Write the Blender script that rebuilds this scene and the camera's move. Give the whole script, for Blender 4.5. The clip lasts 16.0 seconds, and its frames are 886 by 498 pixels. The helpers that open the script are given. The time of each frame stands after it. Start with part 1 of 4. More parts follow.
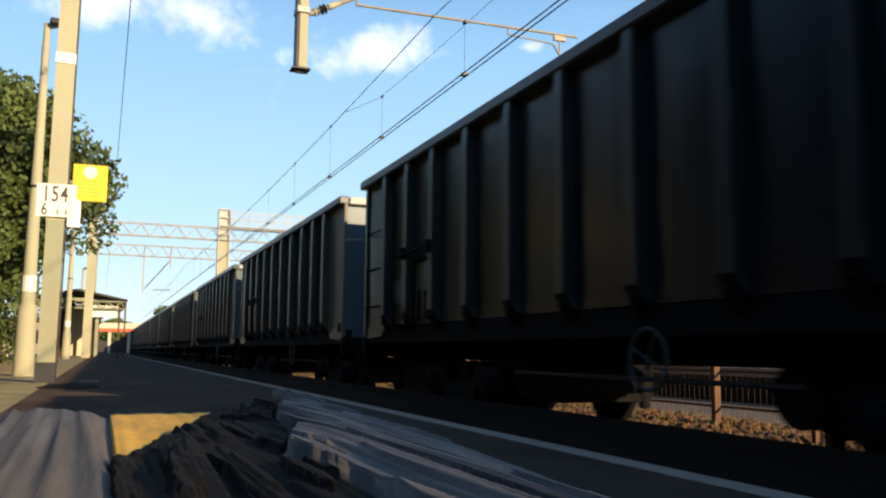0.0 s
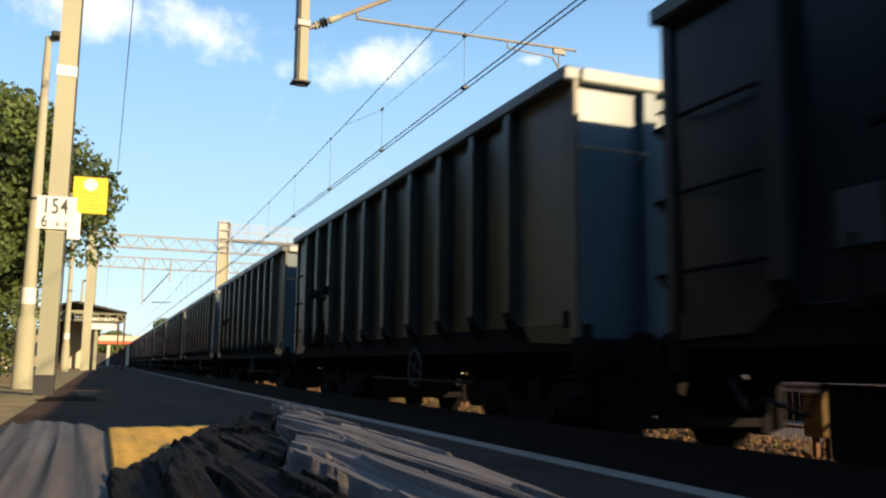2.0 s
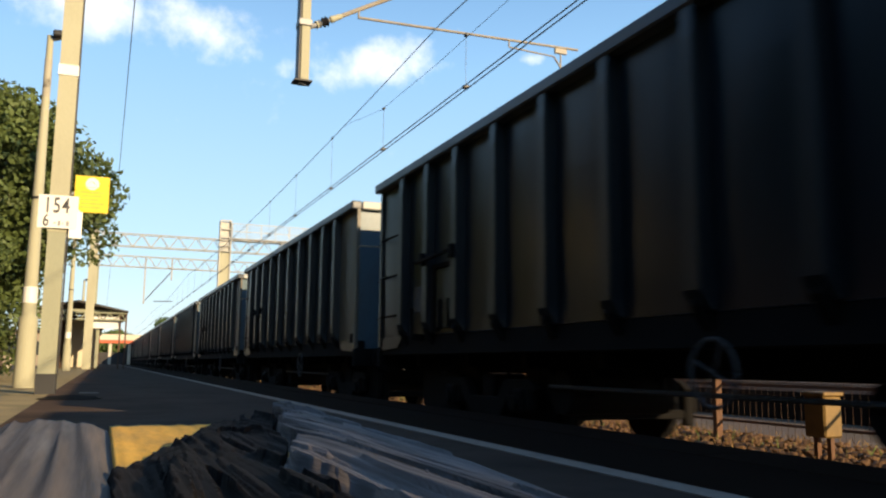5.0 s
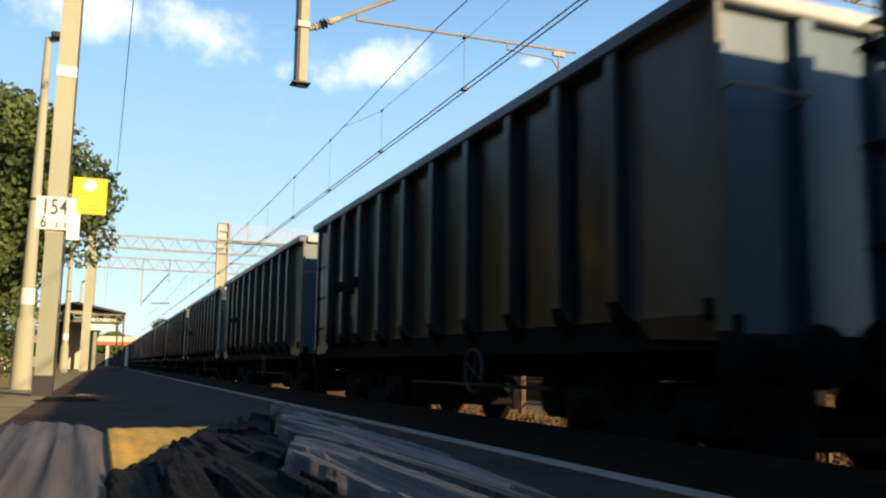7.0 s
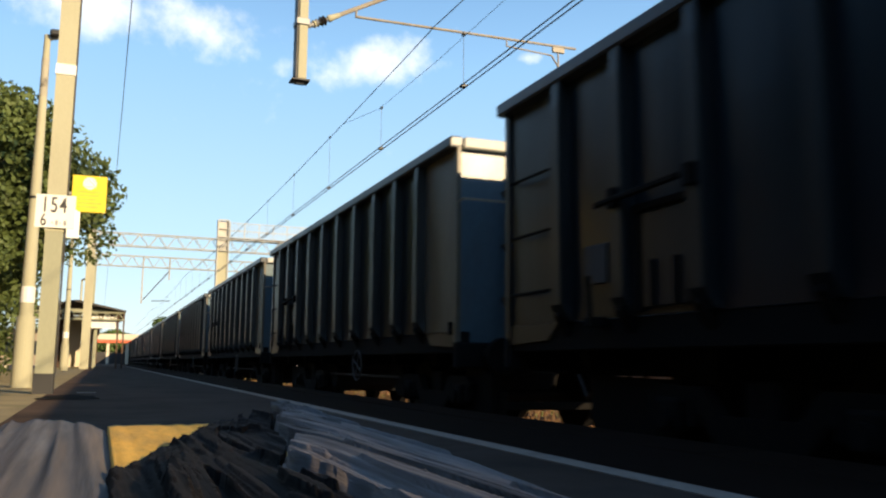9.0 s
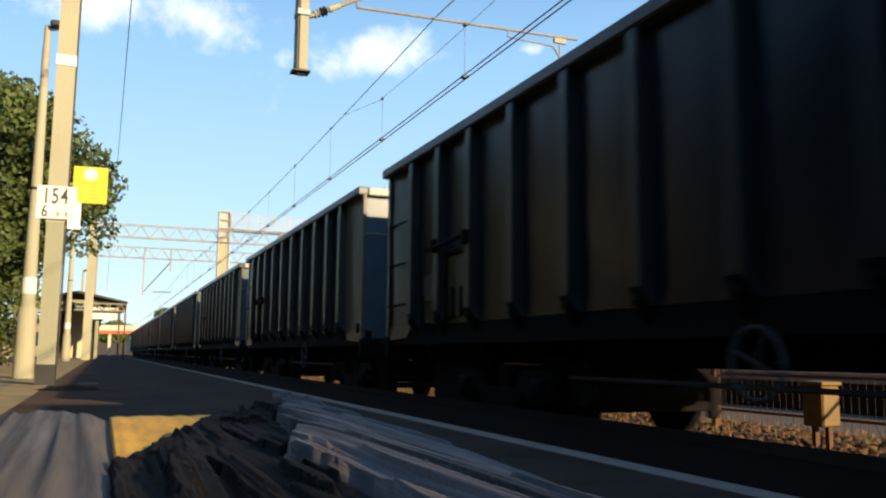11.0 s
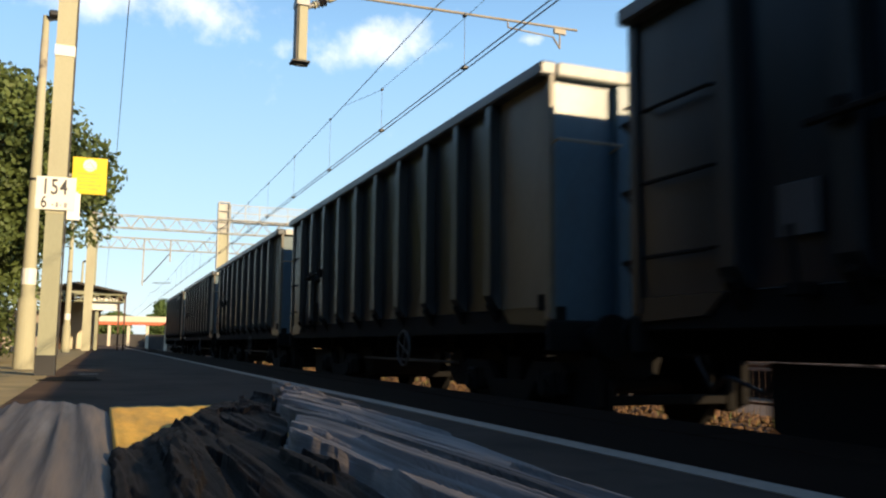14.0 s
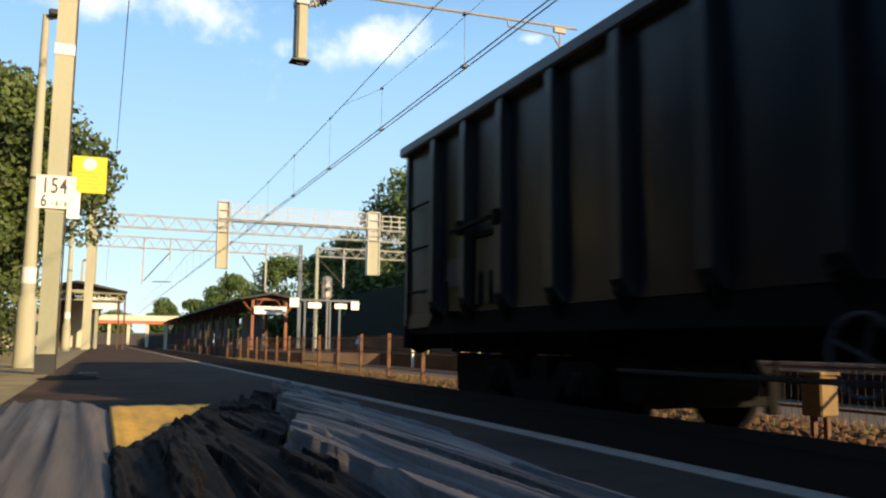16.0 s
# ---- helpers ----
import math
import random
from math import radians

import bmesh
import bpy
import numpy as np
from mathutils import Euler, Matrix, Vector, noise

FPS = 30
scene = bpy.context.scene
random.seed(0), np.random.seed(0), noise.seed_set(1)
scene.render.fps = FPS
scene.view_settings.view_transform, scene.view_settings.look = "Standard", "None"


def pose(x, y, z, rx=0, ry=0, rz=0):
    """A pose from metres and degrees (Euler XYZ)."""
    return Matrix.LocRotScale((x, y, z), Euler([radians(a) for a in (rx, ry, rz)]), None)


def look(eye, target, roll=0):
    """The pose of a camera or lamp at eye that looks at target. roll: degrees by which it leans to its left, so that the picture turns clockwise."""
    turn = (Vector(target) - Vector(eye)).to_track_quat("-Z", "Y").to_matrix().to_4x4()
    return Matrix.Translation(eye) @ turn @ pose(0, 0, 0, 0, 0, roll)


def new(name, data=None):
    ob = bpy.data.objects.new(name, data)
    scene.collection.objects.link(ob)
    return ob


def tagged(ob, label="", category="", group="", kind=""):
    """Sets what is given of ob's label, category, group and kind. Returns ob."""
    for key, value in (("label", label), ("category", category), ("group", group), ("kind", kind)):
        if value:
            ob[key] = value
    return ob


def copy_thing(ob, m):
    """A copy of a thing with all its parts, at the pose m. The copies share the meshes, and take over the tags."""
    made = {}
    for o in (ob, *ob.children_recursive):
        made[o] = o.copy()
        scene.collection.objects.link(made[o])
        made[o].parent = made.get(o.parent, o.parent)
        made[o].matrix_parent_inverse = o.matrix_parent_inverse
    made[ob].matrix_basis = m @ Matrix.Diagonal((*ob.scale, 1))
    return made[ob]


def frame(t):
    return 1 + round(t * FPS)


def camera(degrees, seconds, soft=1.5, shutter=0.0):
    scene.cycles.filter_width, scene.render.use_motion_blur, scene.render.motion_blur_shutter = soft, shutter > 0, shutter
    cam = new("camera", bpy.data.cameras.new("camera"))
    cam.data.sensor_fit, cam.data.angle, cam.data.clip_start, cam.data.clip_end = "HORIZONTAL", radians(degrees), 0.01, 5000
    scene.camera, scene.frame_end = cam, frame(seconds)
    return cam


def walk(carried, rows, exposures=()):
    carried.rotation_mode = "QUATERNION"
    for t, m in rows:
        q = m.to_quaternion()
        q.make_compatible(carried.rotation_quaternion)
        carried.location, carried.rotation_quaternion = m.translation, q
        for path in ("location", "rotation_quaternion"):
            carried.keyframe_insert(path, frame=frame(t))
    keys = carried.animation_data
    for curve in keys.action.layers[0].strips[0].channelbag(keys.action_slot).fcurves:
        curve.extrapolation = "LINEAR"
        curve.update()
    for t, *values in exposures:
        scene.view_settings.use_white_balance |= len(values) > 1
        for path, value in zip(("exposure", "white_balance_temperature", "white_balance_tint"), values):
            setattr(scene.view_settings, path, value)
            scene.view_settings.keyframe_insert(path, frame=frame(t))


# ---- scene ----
cam = camera(55.82, 16.0, soft=2.2, shutter=0.12)

VIEW = [  # seconds, yaw, pitch, roll
    (0.0, -22.012, 7.058, -0.534), (0.5, -22.016, 6.974, -0.662), (1.0, -22.041, 6.642, -0.582),
    (1.5, -22.017, 7.714, -0.564), (2.0, -22.025, 7.920, -0.582), (2.5, -22.045, 7.464, -0.452),
    (3.0, -22.015, 7.615, -0.668), (3.5, -22.008, 7.501, -0.679), (4.0, -22.011, 7.598, -0.604),
    (6.5, -21.834, 8.081, -0.836), (7.0, -22.069, 8.025, -0.716), (7.5, -22.001, 8.675, -0.716),
    (8.0, -22.008, 8.159, -0.777), (8.5, -22.270, 8.051, -0.577), (9.0, -22.075, 7.815, -0.543),
    (11.5, -22.009, 7.053, -0.591), (12.0, -22.020, 6.896, -0.677), (12.5, -21.857, 6.853, -0.680),
    (13.0, -22.103, 6.781, -0.667), (13.5, -22.045, 6.650, -0.640), (14.0, -22.042, 6.607, -0.601),
    (14.5, -22.040, 6.578, -0.585), (15.0, -22.044, 6.506, -0.644), (15.5, -22.036, 6.523, -0.640),
    (16.0, -22.047, 6.530, -0.611)]
EYE = (0.0, 0.0, 0.5)


def view(yaw, pitch, roll):
    y, p = radians(yaw), radians(pitch)
    way = Vector((-math.sin(y) * math.cos(p), math.cos(y) * math.cos(p), math.sin(p)))
    return look(EYE, Vector(EYE) + way, -roll)


walk(cam, [(t, view(a, b, c)) for t, a, b, c in VIEW], exposures=[(0.0, 0.55), (16.0, 0.55)])

# ---- world and sun ----
SUN_FROM = Vector((4.55, -10.0, 3.47)).normalized()
SUN_EL = math.asin(SUN_FROM.z)
SUN_AZ = math.atan2(SUN_FROM.x, SUN_FROM.y)


def build_world():
    w = bpy.data.worlds.new("sky")
    scene.world = w
    w.use_nodes = True
    nt = w.node_tree
    nt.nodes.clear()
    N, Lk = nt.nodes.new, nt.links.new
    out = N("ShaderNodeOutputWorld")
    bg = N("ShaderNodeBackground")
    bg.inputs["Strength"].default_value = SKY_STRENGTH
    sky = N("ShaderNodeTexSky")
    sky.sky_type = "NISHITA"
    sky.sun_disc = False
    sky.sun_elevation = SUN_EL
    sky.sun_rotation = SUN_AZ
    sky.air_density, sky.dust_density, sky.ozone_density = 1.0, 0.6, 1.5
    geo = N("ShaderNodeTexCoord")
    big = N("ShaderNodeTexNoise")
    big.inputs["Scale"].default_value = 14.0
    big.inputs["Detail"].default_value = 8.0
    big.inputs["Roughness"].default_value = 0.6
    Lk(geo.outputs["Generated"], big.inputs["Vector"])
    total = None
    for way, wide, tall, strength in CLOUDS:
        way = Vector(way).normalized()
        side = way.cross(Vector((0, 0, 1))).normalized()
        up = side.cross(way)
        terms = []
        for axis, size in ((side, wide), (up, tall)):
            dot = N("ShaderNodeVectorMath")
            dot.operation = "DOT_PRODUCT"
            dot.inputs[1].default_value = axis / size
            Lk(geo.outputs["Generated"], dot.inputs[0])
            sq = N("ShaderNodeMath")
            sq.operation = "MULTIPLY"
            Lk(dot.outputs["Value"], sq.inputs[0])
            Lk(dot.outputs["Value"], sq.inputs[1])
            terms.append(sq)
        front = N("ShaderNodeVectorMath")
        front.operation = "DOT_PRODUCT"
        front.inputs[1].default_value = way
        Lk(geo.outputs["Generated"], front.inputs[0])
        add = N("ShaderNodeMath")
        add.operation = "ADD"
        Lk(terms[0].outputs[0], add.inputs[0])
        Lk(terms[1].outputs[0], add.inputs[1])
        fall = N("ShaderNodeMath")
        fall.operation = "MULTIPLY_ADD"
        fall.inputs[1].default_value = -strength
        fall.inputs[2].default_value = strength
        Lk(add.outputs[0], fall.inputs[0])
        fwd = N("ShaderNodeMath")
        fwd.operation = "GREATER_THAN"
        fwd.inputs[1].default_value = 0.3
        Lk(front.outputs["Value"], fwd.inputs[0])
        pos = N("ShaderNodeMath")
        pos.operation = "MAXIMUM"
        pos.inputs[1].default_value = 0.0
        Lk(fall.outputs[0], pos.inputs[0])
        keep = N("ShaderNodeMath")
        keep.operation = "MULTIPLY"
        Lk(pos.outputs[0], keep.inputs[0])
        Lk(fwd.outputs[0], keep.inputs[1])
        if total is None:
            total = keep
        else:
            mx = N("ShaderNodeMath")
            mx.operation = "MAXIMUM"
            Lk(total.outputs[0], mx.inputs[0])
            Lk(keep.outputs[0], mx.inputs[1])
            total = mx
    shape = N("ShaderNodeMath")
    shape.operation = "MULTIPLY_ADD"
    shape.inputs[1].default_value = 2.6
    shape.inputs[2].default_value = -1.55
    Lk(big.outputs["Fac"], shape.inputs[0])
    mask = N("ShaderNodeMath")
    mask.operation = "ADD"
    Lk(total.outputs[0], mask.inputs[0])
    Lk(shape.outputs[0], mask.inputs[1])
    ramp = N("ShaderNodeMapRange")
    ramp.inputs["From Min"].default_value = 0.05
    ramp.inputs["From Max"].default_value = 1.0
    ramp.inputs["To Max"].default_value = 0.85
    ramp.interpolation_type = "SMOOTHSTEP"
    Lk(mask.outputs[0], ramp.inputs["Value"])
    mix = N("ShaderNodeMix")
    mix.data_type = "RGBA"
    Lk(ramp.outputs["Result"], mix.inputs["Factor"])
    # the clear evening blue, paler towards the horizon
    sep = N("ShaderNodeSeparateXYZ")
    Lk(geo.outputs["Generated"], sep.inputs["Vector"])
    grad = N("ShaderNodeValToRGB")
    grad.color_ramp.elements[0].position, grad.color_ramp.elements[0].color = 0.0, (0.74, 0.86, 0.90, 1)
    grad.color_ramp.elements[1].position, grad.color_ramp.elements[1].color = 1.0, (0.03, 0.09, 0.24, 1)
    for where, c in ((0.12, (0.53, 0.77, 0.93, 1)), (0.34, (0.33, 0.60, 0.92, 1)), (0.52, (0.12, 0.29, 0.58, 1))):
        e = grad.color_ramp.elements.new(where)
        e.color = c
    Lk(sep.outputs["Z"], grad.inputs["Fac"])
    lift = N("ShaderNodeVectorMath")
    lift.operation = "SCALE"
    lift.inputs["Scale"].default_value = 5.3
    Lk(grad.outputs["Color"], lift.inputs[0])
    blend = N("ShaderNodeMix")
    blend.data_type = "RGBA"
    blend.inputs["Factor"].default_value = 0.88
    Lk(sky.outputs["Color"], blend.inputs["A"])
    Lk(lift.outputs["Vector"], blend.inputs["B"])
    Lk(blend.outputs["Result"], mix.inputs["A"])
    mix.inputs["B"].default_value = CLOUD_COLOUR
    Lk(mix.outputs["Result"], bg.inputs["Color"])
    Lk(bg.outputs["Background"], out.inputs["Surface"])


SKY_STRENGTH = 0.15
CLOUD_COLOUR = (5.9, 6.0, 6.1, 1)
CLOUDS = [((0.276, 0.895, 0.346), 0.102, 0.044, 1.0), ((0.18, 0.924, 0.338), 0.03, 0.016, 0.42),
          ((0.0, 0.93, 0.372), 0.24, 0.055, 0.84), ((0.024, 0.937, 0.349), 0.035, 0.02, 0.80), ((0.44, 0.826, 0.352), 0.022, 0.010, 0.72)]
build_world()
sun_data = bpy.data.lights.new("sun", "SUN")
sun_data.energy, sun_data.angle, sun_data.color = 5.0, radians(0.55), (1.0, 0.75, 0.44)
sun = new("sun", sun_data)
sun.matrix_world = look(SUN_FROM * 60, (0, 0, 0))


# ---- materials ----
def material(name, base, rough=0.7, metal=0.0, vary=0.25, scale=3.0, fine=60.0, bump=0.15, spec=0.5, stain=None,
             stain_amount=0.0, stain_scale=1.2, stretch=(1, 1, 1), rand=0.0, depth=0.01, coat=0.0):
    m = bpy.data.materials.new(name)
    m.use_nodes = True
    nt = m.node_tree
    N, Lk = nt.nodes.new, nt.links.new
    b = nt.nodes["Principled BSDF"]
    b.inputs["Metallic"].default_value = metal
    b.inputs["Specular IOR Level"].default_value = spec
    b.inputs["Coat Weight"].default_value, b.inputs["Coat Roughness"].default_value = coat, 0.15
    tc = N("ShaderNodeTexCoord")
    mp = N("ShaderNodeMapping")
    mp.inputs["Scale"].default_value = stretch
    Lk(tc.outputs["Object"], mp.inputs["Vector"])
    n1, n2 = N("ShaderNodeTexNoise"), N("ShaderNodeTexNoise")
    for n, s, d in ((n1, scale, 6), (n2, fine, 4)):
        n.inputs["Scale"].default_value = s
        n.inputs["Detail"].default_value = d
        Lk(mp.outputs["Vector"], n.inputs["Vector"])
    add = N("ShaderNodeMath")
    add.operation = "MULTIPLY_ADD"
    add.inputs[1].default_value = 0.45
    Lk(n2.outputs["Fac"], add.inputs[0])
    Lk(n1.outputs["Fac"], add.inputs[2])
    mr = N("ShaderNodeMapRange")
    mr.inputs["From Min"].default_value, mr.inputs["From Max"].default_value = 0.4, 1.05
    mr.inputs["To Min"].default_value, mr.inputs["To Max"].default_value = 1 - vary, 1 + vary
    Lk(add.outputs[0], mr.inputs["Value"])
    last = mr.outputs["Result"]
    if rand:
        oi = N("ShaderNodeObjectInfo")
        rr = N("ShaderNodeMapRange")
        rr.inputs["To Min"].default_value, rr.inputs["To Max"].default_value = 1 - rand, 1 + rand
        Lk(oi.outputs["Random"], rr.inputs["Value"])
        mu = N("ShaderNodeMath")
        mu.operation = "MULTIPLY"
        Lk(last, mu.inputs[0])
        Lk(rr.outputs["Result"], mu.inputs[1])
        last = mu.outputs[0]
    col = N("ShaderNodeVectorMath")
    col.operation = "SCALE"
    col.inputs[0].default_value = base
    Lk(last, col.inputs["Scale"])
    colour = col.outputs["Vector"]
    if stain:
        n3 = N("ShaderNodeTexNoise")
        n3.inputs["Scale"].default_value = stain_scale
        n3.inputs["Detail"].default_value = 7
        n3.inputs["Roughness"].default_value = 0.65
        Lk(mp.outputs["Vector"], n3.inputs["Vector"])
        sr = N("ShaderNodeMapRange")
        sr.inputs["From Min"].default_value, sr.inputs["From Max"].default_value = 0.5, 0.68
        sr.inputs["To Max"].default_value = stain_amount
        Lk(n3.outputs["Fac"], sr.inputs["Value"])
        mx = N("ShaderNodeMix")
        mx.data_type = "RGBA"
        mx.inputs["B"].default_value = (*stain, 1)
        Lk(sr.outputs["Result"], mx.inputs["Factor"])
        Lk(colour, mx.inputs["A"])
        colour = mx.outputs["Result"]
    Lk(colour, b.inputs["Base Color"])
    ro = N("ShaderNodeMapRange")
    ro.inputs["To Min"].default_value, ro.inputs["To Max"].default_value = max(0.02, rough - 0.12), min(1, rough + 0.12)
    Lk(n1.outputs["Fac"], ro.inputs["Value"])
    Lk(ro.outputs["Result"], b.inputs["Roughness"])
    if bump:
        bp = N("ShaderNodeBump")
        bp.inputs["Strength"].default_value, bp.inputs["Distance"].default_value = bump, depth
        Lk(add.outputs[0], bp.inputs["Height"])
        Lk(bp.outputs["Normal"], b.inputs["Normal"])
    return m


# The lighter bluish streaks paint in sky sheen on the side sheets.
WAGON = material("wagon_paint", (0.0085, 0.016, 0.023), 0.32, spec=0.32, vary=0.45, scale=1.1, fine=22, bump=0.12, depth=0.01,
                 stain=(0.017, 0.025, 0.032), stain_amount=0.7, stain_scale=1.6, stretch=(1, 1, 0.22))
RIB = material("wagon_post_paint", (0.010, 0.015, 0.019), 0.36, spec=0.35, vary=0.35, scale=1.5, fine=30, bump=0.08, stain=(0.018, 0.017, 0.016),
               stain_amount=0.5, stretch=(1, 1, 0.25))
# Lighter copy of the wagon paint: warm light on the near corner as colour.
CORNER_LIT = material("wagon_corner_lit", (0.125, 0.115, 0.088), 0.42, vary=0.3, scale=1.4, fine=25, bump=0.05, stain=(0.07, 0.05, 0.03),
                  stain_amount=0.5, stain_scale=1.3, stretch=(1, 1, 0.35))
LIP = material("wagon_rim_paint", (0.055, 0.062, 0.072), 0.35, vary=0.2, scale=1.5, fine=30, bump=0.05)
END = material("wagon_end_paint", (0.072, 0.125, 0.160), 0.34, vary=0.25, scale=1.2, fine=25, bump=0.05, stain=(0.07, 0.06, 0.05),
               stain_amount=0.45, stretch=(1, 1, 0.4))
# End rim far paler than the side rim: sun glint painted into the colour.
RIM_SUNLIT = material("sunlit_end_rim", (0.52, 0.51, 0.46), 0.5, vary=0.25, scale=4, bump=0.08)
# One even near-black for underframe, bogies and side fittings.
UNDER = material("underframe_near_black", (0.007, 0.006, 0.0055), 0.9, spec=0.2, vary=0.35, scale=5, fine=60, bump=0.2)
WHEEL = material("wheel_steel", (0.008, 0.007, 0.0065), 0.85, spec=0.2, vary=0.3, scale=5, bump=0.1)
HANDWHEEL = material("handwheel_grey", (0.06, 0.06, 0.06), 0.7, vary=0.2, bump=0.05)
YELLOW = material("yellow_paint", (0.75, 0.56, 0.03), 0.5, vary=0.12, scale=4, bump=0.04)
WHITE = material("white_paint", (0.78, 0.77, 0.74), 0.5, vary=0.08, scale=4, bump=0.04)
BLACK = material("black_paint", (0.02, 0.02, 0.022), 0.5, vary=0.2, bump=0.05)
PATCH_BLACK = material("patch_black", (0.012, 0.011, 0.010), 0.97, spec=0.05, vary=0.3, bump=0.2)
INK = material("sign_ink", (0.055, 0.055, 0.06), 0.6, vary=0.1, bump=0.0)
FADED = material("faded_print", (0.62, 0.47, 0.06), 0.6, vary=0.2, scale=8, bump=0.03)
ASPHALT = material("platform_asphalt", (0.102, 0.070, 0.051), 0.92, vary=0.35, scale=1.0, fine=140, bump=0.3, spec=0.03, stain=(0.028, 0.023, 0.018),
                   stain_amount=0.5, stain_scale=0.8, depth=0.006)
# Concrete with the train's shade along the platform edge put into its colour.
COPING_SHADED = material("coping_concrete_shaded", (0.021, 0.0125, 0.0085), 0.95, spec=0.02, vary=0.25, scale=2, fine=80, bump=0.25)
LINE = material("line_paint", (0.44, 0.34, 0.26), 0.9, spec=0.05, vary=0.25, scale=3, fine=60, bump=0.2, stain=(0.12, 0.10, 0.085),
                stain_amount=0.5, stain_scale=3.0)
SOIL = material("dry_soil", (0.10, 0.062, 0.034), 0.95, vary=0.4, scale=0.7, fine=30, bump=0.5, stain=(0.065, 0.06, 0.025),
                stain_amount=0.6, stain_scale=0.4, depth=0.03)
VERGE = material("sandy_verge_soil", (0.30, 0.235, 0.11), 0.95, vary=0.4, scale=1.2, fine=40, bump=0.4, stain=(0.12, 0.12, 0.04), stain_amount=0.6,
                 stain_scale=0.9, depth=0.02)
STONE = material("ballast_stone", (0.098, 0.057, 0.027), 0.9, vary=0.35, scale=6, fine=60, bump=0.3)
RUBBLE = material("leafy_rubble", (0.12, 0.06, 0.021), 0.9, vary=0.5, scale=5, fine=50, bump=0.4)
STRAW = material("dry_grass", (0.26, 0.155, 0.05), 0.9, vary=0.35, scale=4, bump=0.1)
GREENS = material("weed_leaf", (0.10, 0.13, 0.03), 0.8, vary=0.35, scale=4, bump=0.1)
RUSTRAIL = material("rail_rust", (0.12, 0.06, 0.035), 0.8, vary=0.3, scale=6, bump=0.2)
RAILTOP = material("rail_head", (0.45, 0.44, 0.43), 0.3, metal=1.0, vary=0.1, bump=0.03)
CONCRETE = material("post_concrete", (0.42, 0.405, 0.285), 0.85, vary=0.14, scale=1.4, fine=60, bump=0.2, stain=(0.32, 0.29, 0.20),
                    stain_amount=0.35, stain_scale=1.0, stretch=(1, 1, 0.3))
PEELED = material("peeled_concrete", (0.40, 0.37, 0.29), 0.85, vary=0.2, scale=3, bump=0.2, stain=(0.07, 0.06, 0.055), stain_amount=0.9, stain_scale=5.5)
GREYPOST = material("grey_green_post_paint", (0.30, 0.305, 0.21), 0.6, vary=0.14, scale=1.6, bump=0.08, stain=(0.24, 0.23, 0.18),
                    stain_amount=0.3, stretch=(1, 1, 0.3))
GALV = material("galvanised_steel", (0.30, 0.30, 0.30), 0.5, metal=0.3, vary=0.2, scale=3, bump=0.06)
LATTICE = material("lattice_steel_paint", (0.46, 0.45, 0.41), 0.6, vary=0.2, scale=2, bump=0.05)
TUBE = material("aged_tube_paint", (0.31, 0.28, 0.23), 0.55, vary=0.3, scale=5, bump=0.08, stain=(0.25, 0.18, 0.10), stain_amount=0.5, stain_scale=3.0)
OCHRE = material("cantilever_paint", (0.34, 0.255, 0.16), 0.6, vary=0.25, scale=4, bump=0.06)
INSULATOR = material("dark_porcelain", (0.035, 0.03, 0.032), 0.2, vary=0.15, bump=0.0, coat=0.5)
WIRE = material("contact_copper", (0.10, 0.09, 0.085), 0.5, metal=0.5, vary=0.1, bump=0.0)
RUST = material("rusty_steel", (0.145, 0.07, 0.034), 0.85, vary=0.4, scale=4, fine=40, bump=0.25)
MESHED = material("fence_wire", (0.055, 0.03, 0.018), 0.85, vary=0.2, bump=0.0)
BARK = material("tree_bark", (0.12, 0.09, 0.065), 0.9, vary=0.4, scale=4, fine=30, bump=0.6, stretch=(1, 1, 0.3), depth=0.03)
LEAF = material("tree_leaf", (0.085, 0.115, 0.032), 0.6, vary=0.5, scale=0.9, fine=6, bump=0.0, spec=0.3)
LEAF_FAR = material("far_tree_leaf", (0.085, 0.13, 0.036), 0.65, vary=0.45, scale=0.5, fine=4, bump=0.0, spec=0.3)
NEEDLE = material("spruce_needle", (0.035, 0.055, 0.03), 0.7, vary=0.4, scale=1, bump=0.0)
ROOFING = material("bitumen_roof", (0.05, 0.045, 0.042), 0.85, vary=0.3, scale=1, bump=0.2)
DARKTIMBER = material("under_roof_shaded_timber", (0.09, 0.05, 0.03), 0.8, vary=0.3, scale=3, bump=0.15)
TIMBER_RED = material("red_brown_timber_paint", (0.25, 0.085, 0.038), 0.7, vary=0.25, scale=3, bump=0.15)
BLUEGREY = material("blue_grey_paint", (0.07, 0.09, 0.12), 0.5, vary=0.15, bump=0.04)
BOXPAINT = material("faded_ochre_paint", (0.21, 0.125, 0.032), 0.6, vary=0.25, scale=6, bump=0.06)
BOARD = material("sign_board_white", (0.80, 0.79, 0.76), 0.5, vary=0.05, bump=0.0)
BRICKY = material("far_wall_render", (0.30, 0.24, 0.18), 0.9, vary=0.25, scale=1, bump=0.1)
CREAM = material("bridge_cream_paint", (0.62, 0.55, 0.42), 0.7, vary=0.12, scale=0.6, bump=0.05)
REDBAND = material("bridge_red_paint", (0.62, 0.12, 0.05), 0.6, vary=0.12, scale=0.6, bump=0.05)
DARKGLASS = material("dark_window", (0.03, 0.035, 0.04), 0.15, vary=0.1, bump=0.0)
# Bench wood with the sunlit patch painted in as saturated yellow.
SEAT_SUNLIT = material("sunlit_bench_wood", (0.80, 0.45, 0.05), 0.8, vary=0.3, scale=14, fine=160, bump=0.5, stretch=(1, 0.2, 1), depth=0.003,
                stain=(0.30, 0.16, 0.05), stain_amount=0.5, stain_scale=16)
